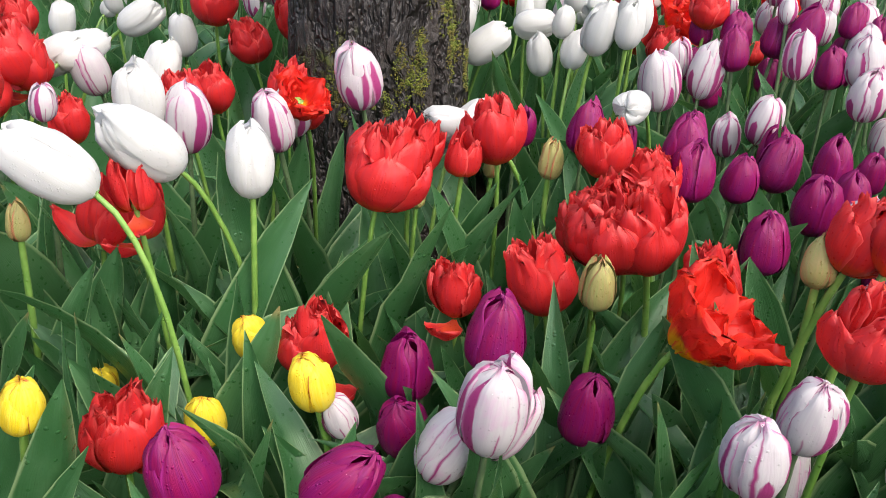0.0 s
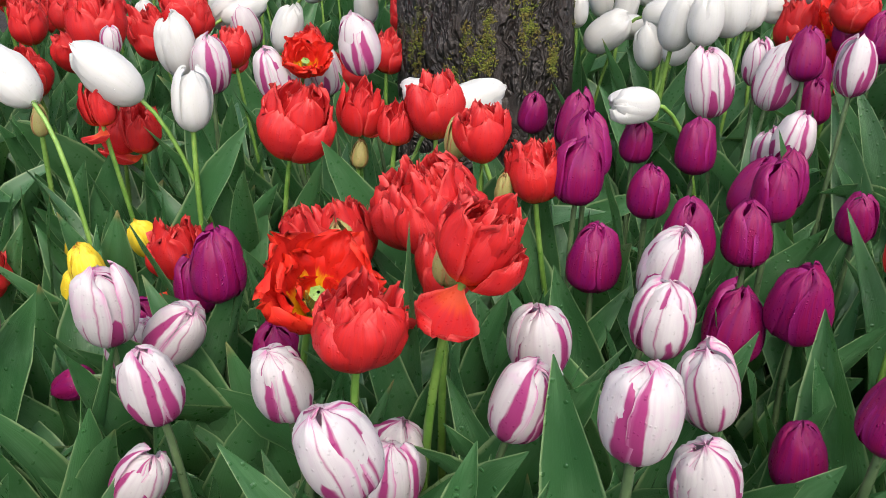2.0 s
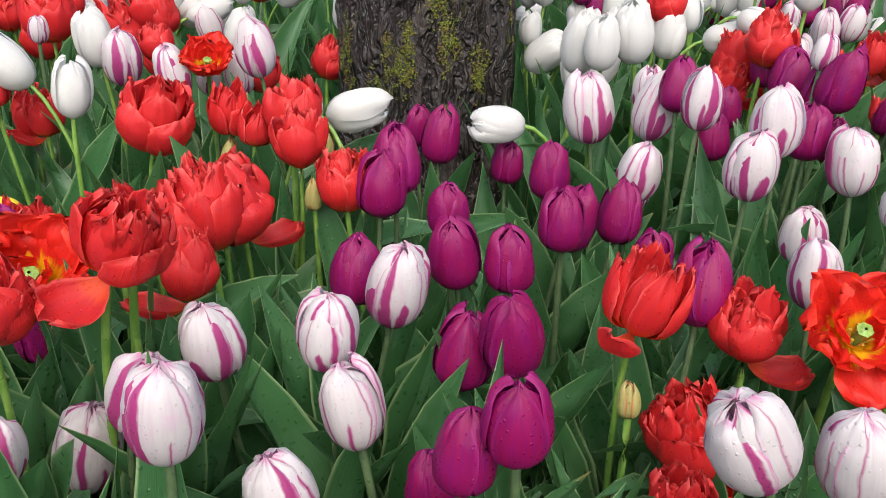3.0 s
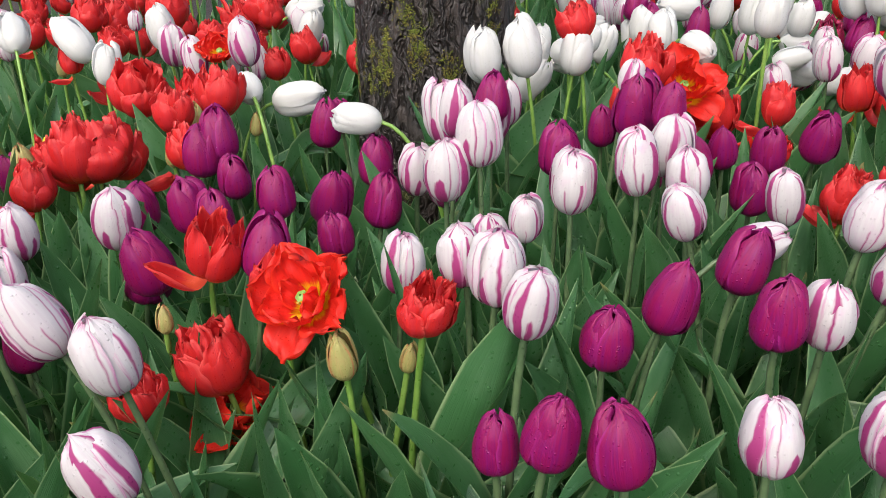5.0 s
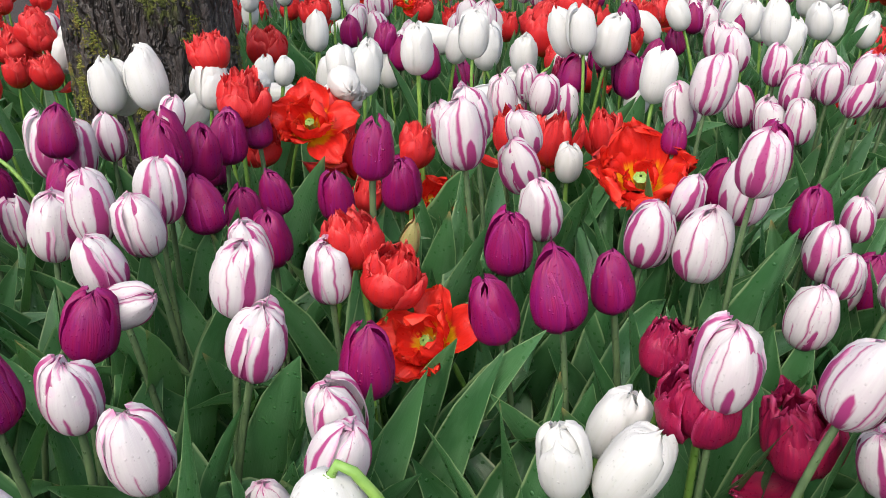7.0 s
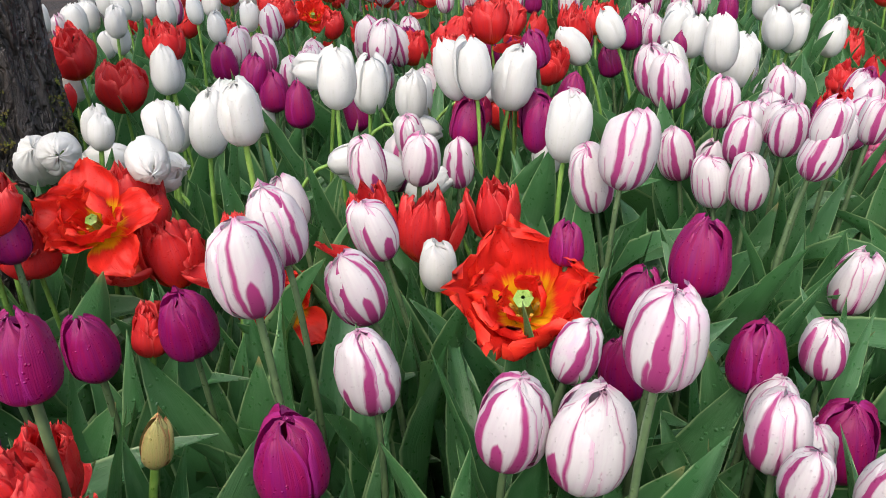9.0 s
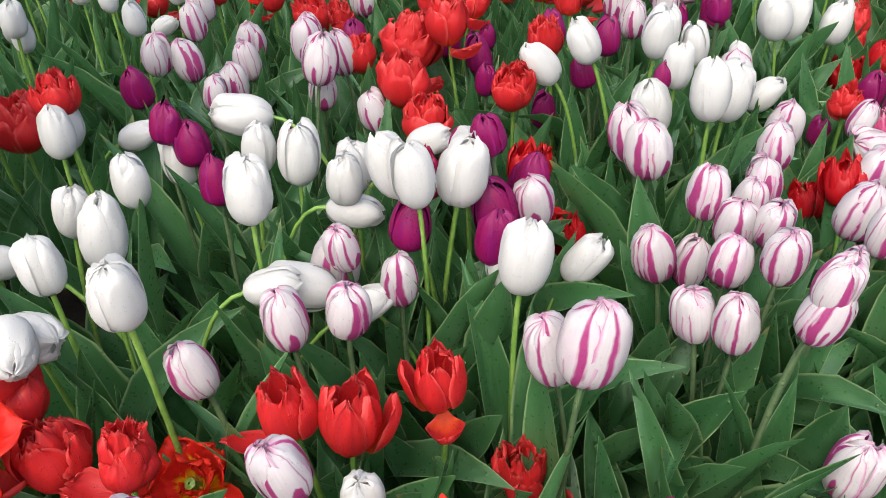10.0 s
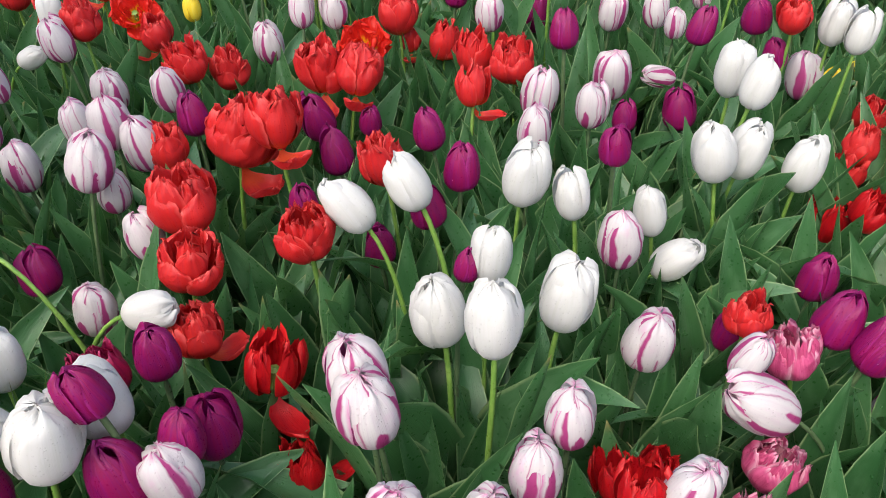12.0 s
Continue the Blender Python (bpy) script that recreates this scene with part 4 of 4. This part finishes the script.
striped(0.830, 1.788, 0.288, 0.057, 10, 67)
red(-0.207, 1.975, 0.338, 0.063)
red(0.005, 1.987, 0.307, 0.073)
red_open(1.002, 1.717, 0.275, 0.047)
red(-0.068, 1.987, 0.339, 0.084)
red(0.105, 1.986, 0.292, 0.061)
striped(0.320, 1.964, 0.346, 0.069, 8, -115)
striped(0.846, 1.806, 0.251, 0.069, 10, 67)
purple(0.302, 1.976, 0.364, 0.064, 10, 65)
purple(0.259, 1.994, 0.323, 0.078)
striped(0.922, 1.789, 0.287, 0.055, 20, 64)
white(0.379, 1.992, 0.292, 0.066, 35, 65)
striped(-0.464, 1.976, 0.299, 0.080)
purple(-0.312, 2.011, 0.326, 0.068)
striped(0.795, 1.877, 0.287, 0.053)
purple(0.833, 1.867, 0.230, 0.073, 5, 64)
red_open(-0.697, 1.937, 0.345, 0.055)
fringed(0.174, 2.054, 0.290, 0.070)
red(-0.653, 1.966, 0.317, 0.065)
fringed(0.252, 2.063, 0.229, 0.061)
striped(0.520, 2.015, 0.307, 0.064)
red(-0.546, 2.010, 0.303, 0.071)
full(-0.221, 2.074, 0.332, 0.093)
striped(0.419, 2.050, 0.304, 0.074)
striped(0.555, 2.032, 0.315, 0.069)
red(0.033, 2.115, 0.333, 0.070)
red(-0.161, 2.112, 0.374, 0.079)
purple(-0.063, 2.124, 0.311, 0.058)
striped(0.504, 2.069, 0.341, 0.064, 5, 65)
striped(0.286, 2.117, 0.370, 0.077, 10, -115)
striped(0.433, 2.094, 0.284, 0.067, 10, 67)
striped(0.319, 2.118, 0.363, 0.079)
striped(0.622, 2.055, 0.362, 0.062, 20, 64)
striped(0.622, 2.060, 0.390, 0.055, 15, 67)
red(-0.581, 2.074, 0.269, 0.075)
striped(0.694, 2.042, 0.253, 0.070, 10, 63)
striped(0.420, 2.116, 0.358, 0.068, 5, 64)
white(0.026, 2.163, 0.357, 0.078, 35, -116)
striped(0.542, 2.095, 0.357, 0.062, 5, 64)
striped(0.455, 2.125, 0.334, 0.068)
purple(-0.205, 2.189, 0.292, 0.075)
striped(0.483, 2.145, 0.343, 0.058)
striped(0.590, 2.120, 0.364, 0.047)
purple(-0.312, 2.182, 0.291, 0.083)
purple(-0.024, 2.205, 0.254, 0.065)
yellow(-0.865, 2.030, 0.277, 0.053)
white(0.213, 2.209, 0.349, 0.084, 8, -115)
red(-0.046, 2.219, 0.360, 0.068)
striped(0.414, 2.186, 0.319, 0.059, 10, 65)
white(0.036, 2.230, 0.377, 0.072, 25, -115)
red(-0.388, 2.208, 0.331, 0.083)
striped(-0.633, 2.151, 0.282, 0.082)
white(0.284, 2.237, 0.391, 0.082)
purple(0.188, 2.247, 0.374, 0.039)
purple(-0.003, 2.262, 0.315, 0.063)
striped(0.384, 2.238, 0.314, 0.068)
purple(-0.295, 2.258, 0.279, 0.051)
striped(-0.557, 2.209, 0.363, 0.067)
white(0.190, 2.271, 0.383, 0.067, 5, 65)
striped(0.560, 2.211, 0.352, 0.056, 10, 64)
red(-0.345, 2.257, 0.336, 0.077)
striped(0.360, 2.277, 0.339, 0.068)
purple(-0.008, 2.306, 0.357, 0.066)
striped(-0.499, 2.252, 0.377, 0.069)
purple(-0.159, 2.308, 0.327, 0.065)
striped(0.497, 2.263, 0.328, 0.077, 15, 65)
red_open(-0.449, 2.283, 0.331, 0.065)
red(0.646, 2.245, 0.283, 0.061)
fringed(0.437, 2.306, 0.318, 0.061)
white(0.226, 2.337, 0.343, 0.086, 10, 65)
fringed(0.373, 2.323, 0.254, 0.051)
white(0.044, 2.367, 0.364, 0.085)
striped(0.451, 2.334, 0.329, 0.066, 15, 64)
striped(0.443, 2.352, 0.328, 0.049, 15, 73)
red_open(0.526, 2.335, 0.197, 0.046)
fringed(0.366, 2.368, 0.238, 0.053)
white(0.071, 2.409, 0.345, 0.069, 10, -115)
pointed(-0.246, 2.405, 0.335, 0.062)
striped(0.255, 2.417, 0.286, 0.080, 8, 65)
purple(0.563, 2.364, 0.203, 0.051, 10, 67)
striped(-0.112, 2.441, 0.327, 0.073)
red(-0.589, 2.380, 0.319, 0.077)
striped(0.117, 2.453, 0.304, 0.078)
pink(0.446, 2.418, 0.230, 0.060)
purple(0.054, 2.469, 0.387, 0.056)
red(-0.602, 2.401, 0.263, 0.049)
fringed(0.484, 2.447, 0.185, 0.084, 10, 65)
striped(0.351, 2.478, 0.270, 0.085, 60, -107)
striped(0.321, 2.483, 0.301, 0.057, 20, 73)
pointed(-0.426, 2.467, 0.307, 0.072)
striped(-0.222, 2.497, 0.318, 0.086, 8, 65)
pink(0.389, 2.484, 0.226, 0.051)
pointed(-0.566, 2.461, 0.268, 0.073)
white(0.057, 2.525, 0.285, 0.072, 10, -111)
red(0.265, 2.520, 0.297, 0.049)
red(-0.362, 2.511, 0.307, 0.079)
white(0.107, 2.540, 0.245, 0.074, 45, 65)
striped(-0.152, 2.545, 0.324, 0.073)
purple(0.217, 2.544, 0.224, 0.052, 5, 73)
pink(0.291, 2.561, 0.257, 0.056)
purple(-0.300, 2.566, 0.375, 0.065)
striped(-0.540, 2.533, 0.320, 0.077)
white(0.024, 2.625, 0.332, 0.087)
purple(0.289, 2.615, 0.286, 0.075, 10, 73)
purple(-0.213, 2.635, 0.260, 0.053)
striped(-0.257, 2.632, 0.311, 0.089)
purple(0.332, 2.632, 0.282, 0.075, 15, 65)
purple(0.196, 2.671, 0.251, 0.064, 5, 65)
white(0.014, 2.685, 0.316, 0.085)
striped(0.334, 2.693, 0.152, 0.082, 10, 65)
white(-0.038, 2.723, 0.380, 0.077)
white(0.051, 2.747, 0.305, 0.084, 8, 65)
purple(-0.225, 2.738, 0.249, 0.074)
white(-0.135, 2.753, 0.352, 0.089)
purple(-0.240, 2.765, 0.375, 0.065)
purple(-0.702, 2.689, 0.241, 0.089)
striped(-0.329, 2.760, 0.252, 0.058, -80, 73)
striped(-0.510, 2.762, 0.300, 0.079)
fringed(0.031, 2.837, 0.183, 0.071)
fringed(0.079, 2.849, 0.228, 0.058)
striped(-0.411, 2.829, 0.306, 0.060)
purple(-0.250, 2.865, 0.375, 0.067)
striped(-0.498, 2.842, 0.298, 0.074)
red(-0.191, 2.884, 0.389, 0.056)
purple(-0.214, 2.885, 0.322, 0.058)
red(-0.039, 2.919, 0.202, 0.060)
red(-0.053, 2.945, 0.234, 0.063)
striped(-0.211, 2.950, 0.277, 0.085)
white(-0.182, 2.956, 0.374, 0.078)
white(-0.141, 2.967, 0.374, 0.072)
red(-0.121, 3.020, 0.236, 0.059)
yellow(-0.280, 3.073, 0.219, 0.046)
yellow(-0.321, 3.162, 0.197, 0.053)


# ---- farther tulips ----
KNOWN = list(PLANTED)


def crowd(rows):
    """The tulips too far off to tell apart, as one mesh."""
    r = random.Random(33)
    kinds = sorted(FAR_BLOOMS)
    slots = [STEM, LEAF] + [FAR_BLOOMS[k][0][1][0][0].materials[0] for k in kinds]
    total = []
    for kind, x, y, z, size in rows:
        PLANTED.append((x, y, kind))
        _, outer, _ = r.choice(FAR_BLOOMS[kind])
        seat = Matrix.Translation((x, y, z - size * 0.5)) @ turn(r.uniform(0, 360), r.uniform(-9, 9)) @ Matrix.Diagonal((size, size, size, 1))
        todo = [(me, seat @ turn(deg, tilt), 2 + kinds.index(kind)) for me, deg, tilt in outer]
        todo.append((stem_mesh(Vector((x, y, 0)), Vector((0, 0, z)), Vector((x, y, z - size * 0.48)), Vector((0, 0, z)), 0.0032), Matrix.Identity(4), 0))
        todo += [(r.choice(BLADES), Matrix.Translation((x, y, 0)) @ turn(r.uniform(0, 360)) @ Matrix.Diagonal((z * 0.85, 0.27, z * 0.85, 1)), 1) for _ in range(2)]
        total += todo
    verts, faces, uvs, mats, base = [], [], [], [], 0
    for me, m, slot in total:
        verts += [tuple(m @ v.co) for v in me.vertices]
        layer = me.uv_layers[0].data if me.uv_layers else None
        for p in me.polygons:
            faces.append(tuple(base + k for k in p.vertices))
            mats.append(slot)
            uvs += [tuple(layer[k].uv) if layer else (0.5, 0.5) for k in p.loop_indices]
        base += len(me.vertices)
    me = bpy.data.meshes.new("far_tulips")
    me.from_pydata(verts, [], faces)
    layer = me.uv_layers.new(name="UVMap")
    layer.data.foreach_set("uv", [c for pair in uvs for c in pair])
    for mat in slots:
        me.materials.append(mat)
    me.polygons.foreach_set("material_index", mats)
    me.polygons.foreach_set("use_smooth", [True] * len(me.polygons))
    return tagged(new("far_tulips", me), "mixed white, red and purple tulips far off in the bed", "tulips", "", "stuff")


def farther():
    """Tulips past those above, in drifts that carry on the colours beside them."""
    r = random.Random(21)
    spots = [(x, y) for x, y, _ in KNOWN]
    later = []
    for _ in range(9000):
        x, y = r.uniform(-2.3, 1.9), r.uniform(-0.1, 4.6)
        if math.hypot(x - TRUNK[0], y - TRUNK[1]) < 0.38:
            continue
        gap = min(math.hypot(x - a, y - b) for a, b in spots)
        near = min(math.hypot(x - a, y - b) for a, b, _ in KNOWN)
        if gap < 0.07 or near < 0.10 or near > 1.0 or sum(math.hypot(x - a, y - b) < 0.26 for a, b, _ in KNOWN) > 7:
            continue
        close = sorted(KNOWN, key=lambda k: math.hypot(x - k[0], y - k[1]))[:7]
        kind = r.choice(close)[2]
        if kind not in FAR_BLOOMS:
            kind = "red"
        spots.append((x, y))
        size = {"white": 0.074, "red": 0.068, "red_open": 0.07, "fringed": 0.058}.get(kind, 0.066) * r.uniform(0.9, 1.1)
        later.append((kind, x, y, r.gauss(0.34, 0.028), size, near))
    later.sort(key=lambda k: k[5])
    for kind, x, y, z, size, _ in later[:70]:
        tulip(kind, x, y, z, size)
    crowd([k[:5] for k in later[70:420]])


farther()


def foliage():
    """The crowd of leaves between the stems, as one mesh."""
    r = random.Random(5)
    arrays = []
    for me in BLADES:
        co = np.empty(len(me.vertices) * 3)
        me.vertices.foreach_get("co", co)
        faces = np.empty(len(me.polygons) * 4, dtype=np.int32)
        me.polygons.foreach_get("vertices", faces)
        uv = np.empty(len(me.loops) * 2)
        me.uv_layers[0].data.foreach_get("uv", uv)
        arrays.append((co.reshape(-1, 3), faces.reshape(-1, 4), uv))
    verts, quads, uvs, base = [], [], [], 0
    for _ in range(19000):
        x, y = r.uniform(-2.2, 2.0), r.uniform(-0.3, 4.5)
        clear = math.hypot(x - TRUNK[0], y - TRUNK[1])
        if clear < 0.26:
            continue
        if min(math.hypot(x - a, y - b) for a, b, _ in PLANTED) > 0.14:
            continue
        co, faces, uv = arrays[r.randrange(len(arrays))]
        length = r.uniform(0.20, 0.325) * min(1.0, 0.3 + clear)
        m = np.array((Matrix.Translation((x, y, -0.01)) @ turn(r.uniform(0, 360), r.uniform(-6, 10)) @ Matrix.Diagonal((length, 0.21 * r.uniform(0.75, 1.25), length, 1))))
        verts.append(co @ m[:3, :3].T + m[:3, 3])
        quads.append(faces + base)
        uvs.append(uv)
        base += len(co)
    verts, quads, uvs = np.concatenate(verts), np.concatenate(quads), np.concatenate(uvs)
    me = bpy.data.meshes.new("tulip_leaves")
    me.from_pydata(verts.tolist(), [], quads.tolist())
    layer = me.uv_layers.new(name="UVMap")
    layer.data.foreach_set("uv", uvs)
    me.polygons.foreach_set("use_smooth", [True] * len(me.polygons))
    me.materials.append(LEAF)
    return tagged(new("tulip_leaves", me), "dense upright wet green tulip leaves", "leaves", "", "stuff")


foliage()
